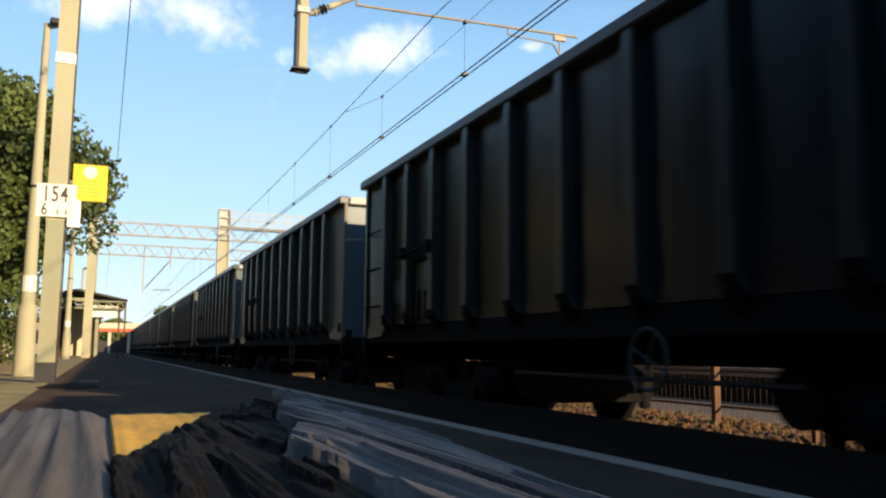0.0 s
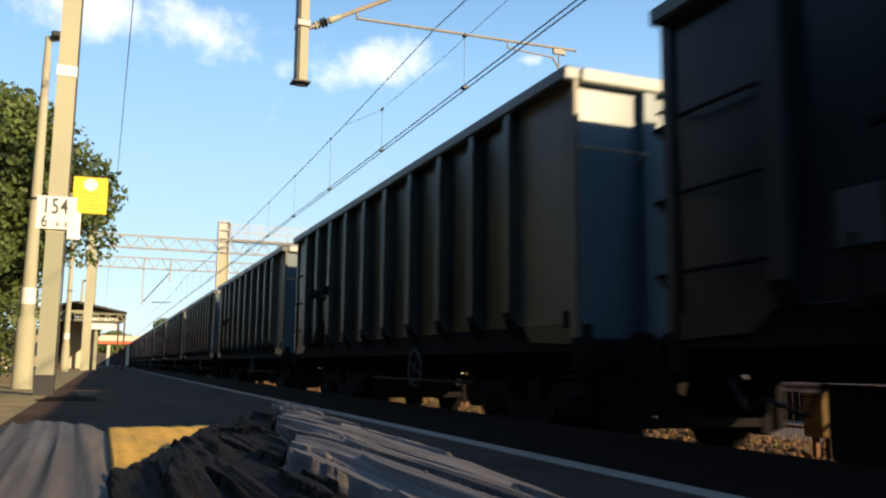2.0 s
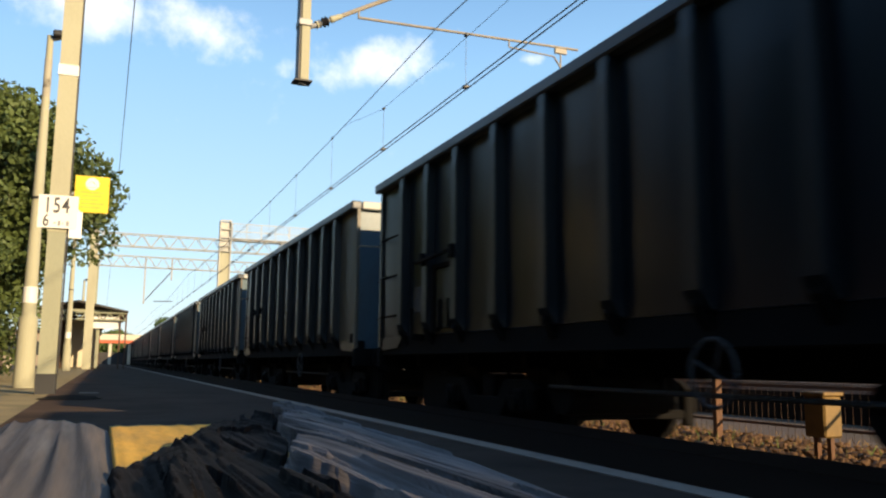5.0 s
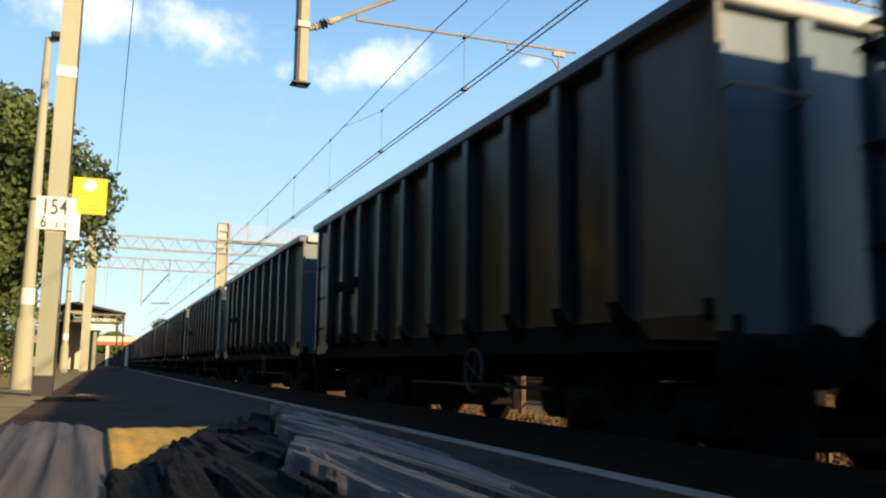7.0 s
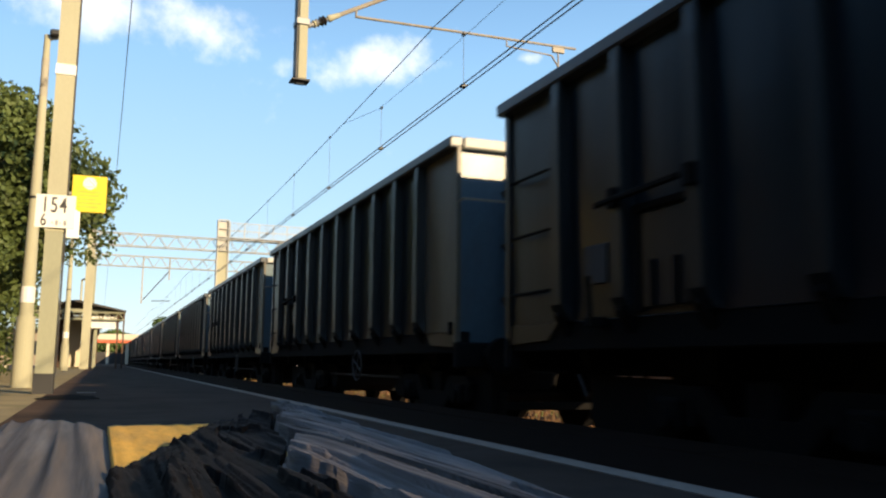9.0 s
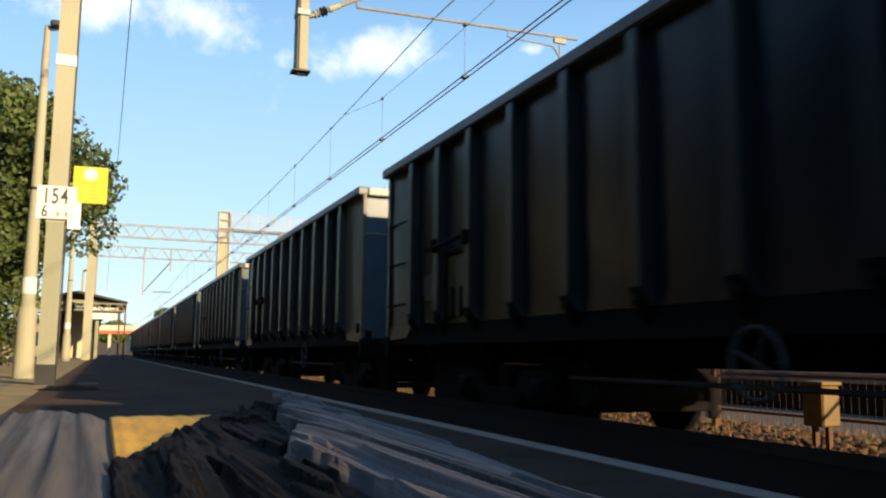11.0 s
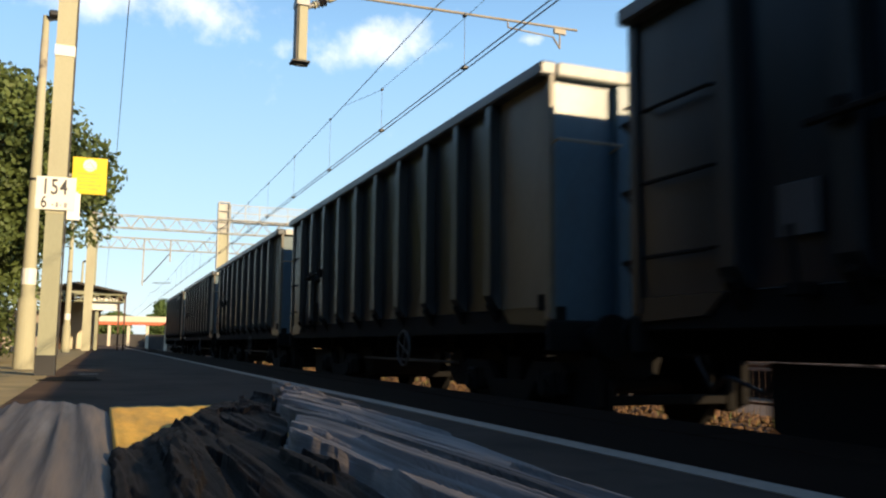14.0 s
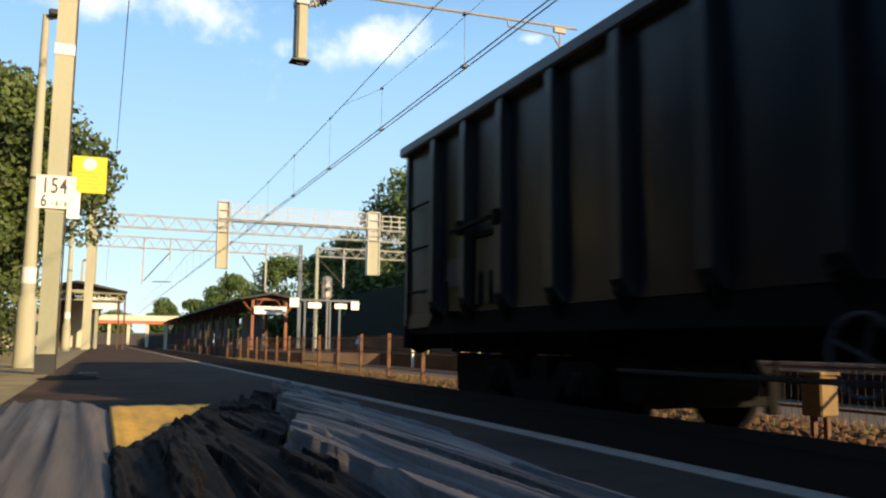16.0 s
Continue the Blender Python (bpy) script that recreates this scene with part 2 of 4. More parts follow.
GREYWOOD = material("weathered_grey_wood", (0.092, 0.073, 0.057), 0.7, vary=0.8, scale=30, fine=120, bump=0.6, stretch=(1, 0.05, 1), depth=0.003,
                    stain=(0.18, 0.172, 0.165), stain_amount=0.85, stain_scale=24)
# Bark made nearly black so that its flank looks shaded by the slab.
SHADED_BARK = material("rotten_bark_shaded", (0.0075, 0.0055, 0.005), 0.9, vary=0.6, scale=30, fine=200, bump=0.7, stretch=(1, 0.05, 1), depth=0.003, spec=0.15,
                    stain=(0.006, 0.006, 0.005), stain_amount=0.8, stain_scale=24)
LOG = material("split_weathered_log", (0.150, 0.128, 0.116), 0.75, vary=1.0, scale=24, fine=150, bump=0.7, stretch=(1, 0.05, 1), depth=0.003,
               stain=(0.012, 0.009, 0.008), stain_amount=0.95, stain_scale=46)


# ---- mesh helpers ----
def mesh_object(name, bm, mat, smooth=False):
    me = bpy.data.meshes.new(name)
    bm.normal_update()
    if smooth:
        for f in bm.faces:
            f.smooth = True
    bm.to_mesh(me)
    bm.free()
    for m in (mat if isinstance(mat, (list, tuple)) else [mat]):
        me.materials.append(m)
    return new(name, me)


def part(name, bm, mat, parent, label="", smooth=False):
    ob = mesh_object(name, bm, mat, smooth)
    ob.parent = parent
    if label:
        ob["label"] = label
    return ob


def thing(name, label, category, m=None, group="", kind=""):
    ob = new(name)
    ob.empty_display_size = 0.2
    if m is not None:
        ob.matrix_basis = m
    return tagged(ob, label, category, group, kind)


def add_box(bm, x0, x1, y0, y1, z0, z1, bevel=0.0, m=None):
    mat = Matrix.Translation(((x0 + x1) / 2, (y0 + y1) / 2, (z0 + z1) / 2)) @ Matrix.Diagonal((x1 - x0, y1 - y0, z1 - z0, 1))
    if m is not None:
        mat = m @ mat
    r = bmesh.ops.create_cube(bm, size=1, matrix=mat)
    if bevel:
        edges = {e for v in r["verts"] for e in v.link_edges}
        bmesh.ops.bevel(bm, geom=list(edges), offset=bevel, segments=1, affect="EDGES")
    return bm


def box(x0, x1, y0, y1, z0, z1, bevel=0.0):
    return add_box(bmesh.new(), x0, x1, y0, y1, z0, z1, bevel)


def add_rod(bm, a, b, r, r2=None, sides=8):
    a, b = Vector(a), Vector(b)
    d = b - a
    q = Vector((0, 0, 1)).rotation_difference(d.normalized()).to_matrix().to_4x4()
    bmesh.ops.create_cone(bm, cap_ends=True, segments=sides, radius1=r, radius2=r if r2 is None else r2, depth=d.length,
                          matrix=Matrix.Translation((a + b) / 2) @ q)
    return bm


def rod(a, b, r, r2=None, sides=8):
    return add_rod(bmesh.new(), a, b, r, r2, sides)


def prism(points, axis, lo, hi):
    """A prism over a closed outline, stretched along an axis."""
    bm = bmesh.new()
    place = {"x": lambda p, s: (s, p[0], p[1]), "y": lambda p, s: (p[0], s, p[1]), "z": lambda p, s: (p[0], p[1], s)}[axis]
    a = [bm.verts.new(place(p, lo)) for p in points]
    b = [bm.verts.new(place(p, hi)) for p in points]
    n = len(points)
    bm.faces.new(a)
    bm.faces.new(b[::-1])
    for i in range(n):
        bm.faces.new((a[i], b[i], b[(i + 1) % n], a[(i + 1) % n]))
    bmesh.ops.recalc_face_normals(bm, faces=bm.faces)
    return bm


def add_truss(bm, a, b, depth, width, bays, r=0.03):
    """A lattice beam between a and b: two pairs of chords with zigzag bracing."""
    a, b = Vector(a), Vector(b)
    side = (b - a).normalized().cross(Vector((0, 0, 1))).normalized() * width / 2
    up = Vector((0, 0, depth))
    for s in (side, -side):
        add_rod(bm, a + s, b + s, r * 1.5, sides=4)
        add_rod(bm, a + s + up, b + s + up, r * 1.5, sides=4)
        for i in range(bays):
            p, q = a.lerp(b, i / bays), a.lerp(b, (i + 1) / bays)
            mid = a.lerp(b, (i + 0.5) / bays)
            add_rod(bm, p + s, mid + s + up, r, sides=4)
            add_rod(bm, mid + s + up, q + s, r, sides=4)
    for i in range(bays + 1):
        p = a.lerp(b, i / bays)
        add_rod(bm, p + side, p - side, r, sides=4)
        add_rod(bm, p + side + up, p - side + up, r, sides=4)
    return bm


def wire(name, points, r, mat, parent=None):
    c = bpy.data.curves.new(name, "CURVE")
    c.dimensions, c.bevel_depth, c.bevel_resolution = "3D", r, 1
    s = c.splines.new("POLY")
    s.points.add(len(points) - 1)
    for p, q in zip(s.points, points):
        p.co = (*q, 1)
    c.materials.append(mat)
    tmp = bpy.data.objects.new(name, c)
    me = bpy.data.meshes.new_from_object(tmp)
    bpy.data.objects.remove(tmp)
    bpy.data.curves.remove(c)
    me.name = name
    ob = new(name, me)
    ob.parent = parent
    return ob


RAIL_Z = -0.38
GROUND_Z = -0.62
TRACK_X = 5.5


# ---- setting ----
def build_ground():
    bm = bmesh.new()
    xs = [-3000, -300, -60, -12, -4, 0, 4, 8, 12, 20, 60, 300, 3000]
    ys = [-3000, -300, -60, -20, 0, 20, 40, 60, 100, 200, 500, 3000]
    grid = [[bm.verts.new((x, y, GROUND_Z)) for x in xs] for y in ys]
    for j in range(len(ys) - 1):
        for i in range(len(xs) - 1):
            bm.faces.new((grid[j][i], grid[j][i + 1], grid[j + 1][i + 1], grid[j + 1][i]))
    tagged(mesh_object("ground", bm, SOIL), "dry sandy railway ground with sparse grass", "ground", kind="structure")


def build_platform():
    p = thing("platform", "low asphalt station platform with a concrete edge", "platform", kind="structure")
    part("platform_slab", box(-0.70, 2.345, -60, 260, GROUND_Z - 0.2, 0.0, 0.0), ASPHALT, p, "dark worn asphalt")
    # Separate strip beyond the line, coloured near-black as shade from the train.
    part("edge_shade_strip", box(2.349, 3.2, -60, 260, GROUND_Z - 0.2, 0.0), COPING_SHADED, p, "platform paving beyond the line, darkened for train shade")
    part("sandy_verge", box(-3.6, -0.704, -60, 260, GROUND_Z - 0.2, -0.004), VERGE, p, "pale sandy verge with trodden grass")
    proto = None
    for i in range(120):
        y = -20 + i * 1.5
        if proto is None:
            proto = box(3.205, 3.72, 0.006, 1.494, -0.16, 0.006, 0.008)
            ob = part("edge_slab", proto, COPING_SHADED, p, "concrete edge slab, darkened for train shade")
            me = ob.data
        else:
            ob = new("edge_slab", me)
            ob.parent = p
        ob.location = (0, y, 0)
    part("edge_wall", box(3.28, 3.5, -60, 260, GROUND_Z - 0.2, -0.164), COPING_SHADED, p)
    tagged(mesh_object("platform_line", box(2.205, 2.345, -60, 200, 0.001, 0.006), LINE), "worn white safety line painted on the platform",
           "marking", kind="structure")
    q = thing("platform_island", "low island platform between the tracks", "platform", kind="structure")
    part("platform_slab", box(9.9, 14.2, 44, 190, GROUND_Z - 0.2, -0.02), ASPHALT, q)
    part("edge_wall", box(14.204, 14.5, -40, 190, GROUND_Z - 0.2, 0.0), COPING_SHADED, q)
    part("platform_slab", box(14.504, 24, -40, 190, GROUND_Z - 0.2, -0.004), COPING_SHADED, q, "paved platform in the same darkened concrete")


def build_track(x, y0, y1, n, name):
    t = thing(name, "rusty rails on concrete sleepers in stone ballast", "track", kind="structure")
    prof = [(-0.075, 0), (0.075, 0), (0.075, 0.012), (0.012, 0.03), (0.012, 0.125), (0.036, 0.135), (0.036, 0.168), (-0.036, 0.168),
            (-0.036, 0.135), (-0.012, 0.125), (-0.012, 0.03), (-0.075, 0.012)]
    for s in (-0.7535, 0.7535):
        part("rail", prism([(x + s + a, RAIL_Z - 0.172 + b) for a, b in prof], "y", y0, y1), RUSTRAIL, t)
        part("rail_head", box(x + s - 0.034, x + s + 0.034, y0, y1, RAIL_Z - 0.004, RAIL_Z), RAILTOP, t, "polished rail head")
    me = None
    for i in range(n):
        if me is None:
            ob = part("sleeper", box(-1.25, 1.25, -0.13, 0.13, RAIL_Z - 0.36, RAIL_Z - 0.176, 0.02), COPING_SHADED, t, "concrete sleeper")
            me = ob.data
        else:
            ob = new("sleeper", me)
            ob.parent = t
        ob.location = (x, y0 + 0.6 * i, 0)
    part("ballast_bed", prism([(x - 1.75, RAIL_Z - 0.2), (x + 1.75, RAIL_Z - 0.2), (x + 2.4, GROUND_Z - 0.1), (x - 2.4, GROUND_Z - 0.1)], "y", y0, y1), STONE, t)


GOLD = (1 + 5 ** 0.5) / 2
ICO = [Vector(p).normalized() for p in ((-1, GOLD, 0), (1, GOLD, 0), (-1, -GOLD, 0), (1, -GOLD, 0), (0, -1, GOLD), (0, 1, GOLD), (0, -1, -GOLD),
                                        (0, 1, -GOLD), (GOLD, 0, -1), (GOLD, 0, 1), (-GOLD, 0, -1), (-GOLD, 0, 1))]
ICO_FACES = ((0, 11, 5), (0, 5, 1), (0, 1, 7), (0, 7, 10), (0, 10, 11), (1, 5, 9), (5, 11, 4), (11, 10, 2), (10, 7, 6), (7, 1, 8),
             (3, 9, 4), (3, 4, 2), (3, 2, 6), (3, 6, 8), (3, 8, 9), (4, 9, 5), (2, 4, 11), (6, 2, 10), (8, 6, 7), (9, 8, 1))


def stones(name, label, rng, x0, x1, y0, y1, z, count, lo, hi, mat):
    verts, faces = [], []
    for _ in range(count):
        cx, cy = rng.uniform(x0, x1), y0 + (y1 - y0) * rng.random() ** 1.5
        r = rng.uniform(lo, hi)
        base = len(verts)
        zz = z(cx)
        sx, sy, sz = rng.uniform(0.8, 1.3), rng.uniform(0.8, 1.3), rng.uniform(0.45, 0.9)
        for dx, dy, dz in ICO:
            j = r * rng.uniform(0.78, 1.15)
            verts.append((cx + j * dx * sx, cy + j * dy * sy, zz + j * dz * sz))
        for f in ICO_FACES:
            faces.append([base + k for k in f])
    me = bpy.data.meshes.new(name)
    me.from_pydata(verts, [], faces)
    me.materials.append(mat)
    return tagged(new(name, me), label, "gravel", kind="stuff")


def blades(name, label, rng, spots, mat, h0, h1, w):
    verts, faces = [], []
    for x, y, z in spots:
        a = rng.uniform(0, 6.28)
        h = rng.uniform(h0, h1)
        lean = rng.uniform(0.1, 0.7) * h
        dx, dy = math.cos(a), math.sin(a)
        b = len(verts)
        verts += [(x - dy * w, y + dx * w, z), (x + dy * w, y - dx * w, z), (x + dx * lean * 0.4, y + dy * lean * 0.4, z + h * 0.6),
                  (x + dx * lean, y + dy * lean, z + h)]
        faces += [(b, b + 1, b + 2), (b + 2, b + 1, b + 3)]
    me = bpy.data.meshes.new(name)
    me.from_pydata(verts, [], faces)
    me.materials.append(mat)
    return tagged(new(name, me), label, "grass", kind="stuff")


build_ground()
build_platform()
build_track(TRACK_X, -60, 460, 400, "track_1")
build_track(27.5, 0, 200, 330, "track_2")
rng = random.Random(5)
stones("ballast_stones", "sunlit brown ballast stones beside the track", rng, 3.8, 9.2, -2, 60, lambda x: -0.56 if abs(x - 5.5) < 1.7 else GROUND_Z + 0.02,
       11000, 0.02, 0.045, STONE)
stones("rubble", "broken stones and clods along the fence", rng, 7.2, 9.9, -2, 50, lambda x: GROUND_Z + 0.05, 6500, 0.025, 0.085, RUBBLE)
blades("dry_grass", "dry yellow grass along the track", rng, [(rng.uniform(7.5, 10.5), rng.uniform(-1, 60), GROUND_Z) for _ in range(9000)], STRAW, 0.03, 0.15, 0.006)
blades("weeds", "green weeds on the sandy verge", rng, [(rng.uniform(8.2, 9.4), rng.uniform(-1, 60), GROUND_Z) for _ in range(1500)], GREENS, 0.05, 0.22, 0.008)


# ---- train ----
PITCH = 14.04
BODY = 12.66
H2 = BODY / 2


TAIL = [  # seconds, where the far end of the last wagon stands along the track
    (0, 421.17), (0.5, 409.11), (1, 396.36), (1.5, 383.47), (2, 370.59), (2.5, 357.7), (3, 344.86), (3.5, 332.06), (4, 319.22),
    (4.65, 302.55), (5.25, 287.15), (5.85, 271.75), (6.5, 255.05), (7, 242.14), (7.5, 229.35), (8, 216.57), (8.5, 203.64), (9, 190.98),
    (9.6, 175.46), (10.25, 158.6), (10.9, 141.75), (11.5, 126.21), (12, 113.33), (12.5, 100.57), (13, 87.68), (13.5, 74.87), (14, 62.2),
    (14.5, 49.36), (15, 36.57), (15.5, 24.64), (15.8, 16.93), (15.9, 14.36), (16, 11.87)]


WALL_X, POST_X = 1.28, 1.412
POSTS = [1.31, 2.36, 3.40, 4.56, 5.74, 6.90, 8.09, 9.26, 10.34, 11.33]  # along the wagon from its far end


def span(s, a, b):
    """The sorted x range between two distances from the wagon's middle, on side s."""
    return sorted((s * a, s * b))


def side_rib(s):
    """A deep pressed side post, a little narrower at its top and splayed at its foot."""
    bm = bmesh.new()
    rows = [(1.31, 0.125, 1.33), (1.46, 0.105, POST_X), (2.6, 0.10, POST_X), (3.45, 0.092, POST_X), (3.715, 0.085, POST_X - 0.012)]
    rings = []
    for z, w, x in rows:
        rings.append([bm.verts.new(p) for p in ((s * (WALL_X - 0.01), -w - 0.012, z), (s * (x - 0.02), -w, z), (s * x, -w + 0.018, z),
                                                (s * x, w - 0.018, z), (s * (x - 0.02), w, z), (s * (WALL_X - 0.01), w + 0.012, z))])
    for a, b in zip(rings, rings[1:]):
        for k in range(6):
            bm.faces.new((a[k], a[(k + 1) % 6], b[(k + 1) % 6], b[k]))
    bm.faces.new(rings[0])
    bm.faces.new(rings[-1])
    bmesh.ops.recalc_face_normals(bm, faces=bm.faces)
    return bm


def post_foot(s):
    """A three-cornered bracket between the post and the sill."""
    return prism([(s * 1.20, 1.12), (s * 1.25, 1.12), (s * 1.40, 1.345), (s * 1.40, 1.385), (s * 1.20, 1.385)], "y", -0.05, 0.05)


def dished_panel(s, y0, y1):
    """A side sheet between two posts, slightly bulged outwards by use."""
    bm = bmesh.new()
    n, m = 6, 8
    rows = []
    for j in range(m + 1):
        z = 1.30 + 2.42 * j / m
        row = []
        for i in range(n + 1):
            y = y0 + (y1 - y0) * i / n
            b = 0.016 * math.sin(math.pi * i / n) * math.sin(math.pi * j / m) + 0.007 * noise.noise(Vector((y * 1.7, z * 1.3, s)))
            row.append(bm.verts.new((s * (WALL_X + b), y, z)))
        rows.append(row)
    for j in range(m):
        for i in range(n):
            bm.faces.new((rows[j][i], rows[j][i + 1], rows[j + 1][i + 1], rows[j + 1][i]))
    edge = rows[0] + [r[-1] for r in rows[1:]] + rows[-1][-2::-1] + [r[0] for r in rows[-2:0:-1]]
    back = [bm.verts.new((s * (WALL_X - 0.03), v.co.y, v.co.z)) for v in edge]
    for k in range(len(edge)):
        q = (k + 1) % len(edge)
        bm.faces.new((edge[k], edge[q], back[q], back[k]))
    bm.faces.new(back)
    bmesh.ops.recalc_face_normals(bm, faces=bm.faces)
    return bm


def build_wagon():
    w = thing("freight_wagon", "dark blue-grey high-sided open freight wagon on rails", "wagon", group="train of open wagons")
    for s in (-1, 1):
        edges = [0.13] + POSTS + [BODY - 0.13]
        for a, b in zip(edges, edges[1:]):
            last = b > BODY - 0.2
            part("side_panel", dished_panel(s, H2 - b + 0.002, H2 - a - 0.002), CORNER_LIT if last else WAGON, w, "corner panel, lightened grey-brown for the light on it" if last else "", smooth=False)
        rim = bmesh.new()
        add_box(rim, *span(s, 1.23, 1.425), -H2, H2, 3.70, 3.85, 0.022)
        part("top_rim", rim, LIP, w)
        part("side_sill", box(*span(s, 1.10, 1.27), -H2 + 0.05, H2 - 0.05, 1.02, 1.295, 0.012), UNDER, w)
        me = foot = None
        for a in POSTS:
            if me is None:
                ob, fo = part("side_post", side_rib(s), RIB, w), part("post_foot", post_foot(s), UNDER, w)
                me, foot = ob.data, fo.data
            else:
                ob, fo = new("side_post", me), new("post_foot", foot)
                ob.parent = fo.parent = w
            ob.location = fo.location = (0, H2 - a, 0)
        for e in (-1, 1):
            y = e * (H2 - 0.07)
            part("corner_post", box(*span(s, WALL_X - 0.03, WALL_X + 0.035), y - 0.06, y + 0.06, 1.16, 3.72, 0.008), CORNER_LIT if e < 0 else WAGON, w)
            part("corner_gusset", prism([(e * (H2 - 0.02), 1.09), (e * (H2 - 0.02), 1.295), (e * (H2 - 1.15), 1.295), (e * (H2 - 0.95), 1.13)], "x",
                                        *span(s, 1.273, 1.296)), RIB, w)
        # drop door between two posts, with its frame, bar and lever
        y0, y1 = H2 - POSTS[2] + 0.11, H2 - POSTS[1] - 0.11
        d = part("side_door", box(*span(s, WALL_X + 0.018, WALL_X + 0.05), y0 + 0.05, y1 - 0.16, 1.36, 2.16, 0.01), WAGON, w)
        fr = bmesh.new()
        add_box(fr, *span(s, WALL_X + 0.01, WALL_X + 0.075), y1 - 0.13, y1 - 0.05, 1.33, 2.24, 0.006)
        add_box(fr, *span(s, WALL_X + 0.01, WALL_X + 0.075), y0, y1 - 0.135, 2.18, 2.24, 0.006)
        part("door_frame", fr, UNDER, d)
        for y in (y0 + 0.2, y1 - 0.32):
            part("hinge", box(*span(s, WALL_X + 0.052, WALL_X + 0.078), y - 0.03, y + 0.03, 1.36, 1.75, 0.006), UNDER, d)
        bar = bmesh.new()
        add_rod(bar, (s * 1.455, H2 - 3.28, 2.34), (s * 1.455, H2 - 2.12, 2.30), 0.032, sides=6)
        for y in (POSTS[1], POSTS[2]):
            add_box(bar, *span(s, 1.40, 1.47), H2 - y - 0.05, H2 - y + 0.05, 2.24, 2.42, 0.01)
        part("lever_bar", bar, UNDER, w, "dark locking bar")
        lv = bmesh.new()
        add_rod(lv, (s * 1.44, H2 - 1.98, 1.28), (s * 1.43, H2 - 1.93, 1.68), 0.028, sides=6)
        add_box(lv, *span(s, 1.26, 1.46), H2 - 2.02, H2 - 1.88, 1.22, 1.31, 0.01)
        part("door_lever", lv, UNDER, w)
        part("card_holder", box(*span(s, WALL_X + 0.02, WALL_X + 0.045), H2 - 2.08, H2 - 1.72, 1.62, 1.98, 0.006), HANDWHEEL, w, "grey label holder")
        for k in range(3):
            z = 1.62 + 0.62 * k
            st = bmesh.new()
            add_rod(st, (s * 1.37, H2 - 1.08, z), (s * 1.37, H2 - 0.28, z), 0.018, sides=6)
            for y in (0.28, 1.08):
                add_rod(st, (s * 1.24, H2 - y, z + 0.03), (s * 1.37, H2 - y, z), 0.016, sides=6)
            part("step", st, UNDER, w)
            es = bmesh.new()
            add_box(es, *span(s, 0.98, 1.27), H2 + 0.02, H2 + 0.19, z - 0.02, z + 0.02, 0.006)
            add_rod(es, (s * 1.26, H2 - 0.02, z - 0.16), (s * 1.26, H2 + 0.17, z), 0.018, sides=6)
            part("end_step", es, UNDER, w)
        part("tie_hook", box(*span(s, 1.297, 1.34), -H2 + 0.16, -H2 + 0.24, 1.25, 1.42, 0.01), UNDER, w)
    for e in (-1, 1):
        y0, y1 = sorted((e * (H2 - 0.10), e * (H2 - 0.145)))
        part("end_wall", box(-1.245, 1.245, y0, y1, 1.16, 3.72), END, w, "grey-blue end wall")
        y0, y1 = sorted((e * (H2 - 0.15), e * (H2 + 0.02)))
        part("end_rim", box(-1.226, 1.226, y0, y1, 3.70, 3.846, 0.018), RIM_SUNLIT, w, "end rim, its sun glint put into a pale colour")
        for x in (-0.42, 0.42):
            y0, y1 = sorted((e * (H2 - 0.10), e * (H2 + 0.01)))
            part("end_post", box(x - 0.08, x + 0.08, y0, y1, 1.05, 3.69, 0.012), END, w)
        y0, y1 = sorted((e * (H2 - 0.12), e * (H2 + 0.02)))
        part("headstock", box(-1.32, 1.32, y0, y1, 0.83, 1.15, 0.02), UNDER, w)
        for x in (-0.9, 0.9):
            hr = bmesh.new()
            add_rod(hr, (x - 0.38, e * (H2 + 0.10), 3.0), (x + 0.38, e * (H2 + 0.10), 3.0), 0.014, sides=6)
            for q in (-0.38, 0.38):
                add_rod(hr, (x + q, e * (H2 - 0.10), 2.96), (x + q, e * (H2 + 0.10), 3.0), 0.014, sides=6)
            part("end_handrail", hr, OCHRE, w)
            bf = bmesh.new()
            add_rod(bf, (x * 0.972, e * H2, 0.98), (x * 0.972, e * (H2 + 0.42), 0.98), 0.10, sides=12)
            add_rod(bf, (x * 0.972, e * (H2 + 0.42), 0.98), (x * 0.972, e * (H2 + 0.48), 0.98), 0.235, 0.22, sides=16)
            part("buffer", bf, UNDER, w)
            if x > 0:
                part("warning_mark", box(x * 1.05 - 0.07, x * 1.05 + 0.07, *sorted((e * (H2 - 0.098), e * (H2 - 0.09))), 3.05, 3.25), YELLOW, w, "yellow warning mark")
        cp = bmesh.new()
        add_rod(cp, (0, e * H2, 0.95), (0, e * (H2 + 0.66), 0.86), 0.045, sides=6)
        add_box(cp, -0.09, 0.09, *sorted((e * (H2 + 0.25), e * (H2 + 0.5))), 0.78, 1.0, 0.02)
        part("coupling", cp, UNDER, w)
        hose = bmesh.new()
        add_rod(hose, (0.4, e * H2, 0.9), (0.42, e * (H2 + 0.3), 0.45), 0.025, sides=6)
        add_rod(hose, (0.42, e * (H2 + 0.3), 0.45), (0.3, e * (H2 + 0.66), 0.6), 0.025, sides=6)
        part("brake_hose", hose, BLACK, w)
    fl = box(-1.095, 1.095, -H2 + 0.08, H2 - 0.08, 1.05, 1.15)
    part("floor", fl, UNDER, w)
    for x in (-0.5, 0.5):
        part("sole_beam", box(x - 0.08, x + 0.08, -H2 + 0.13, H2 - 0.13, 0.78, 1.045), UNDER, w)
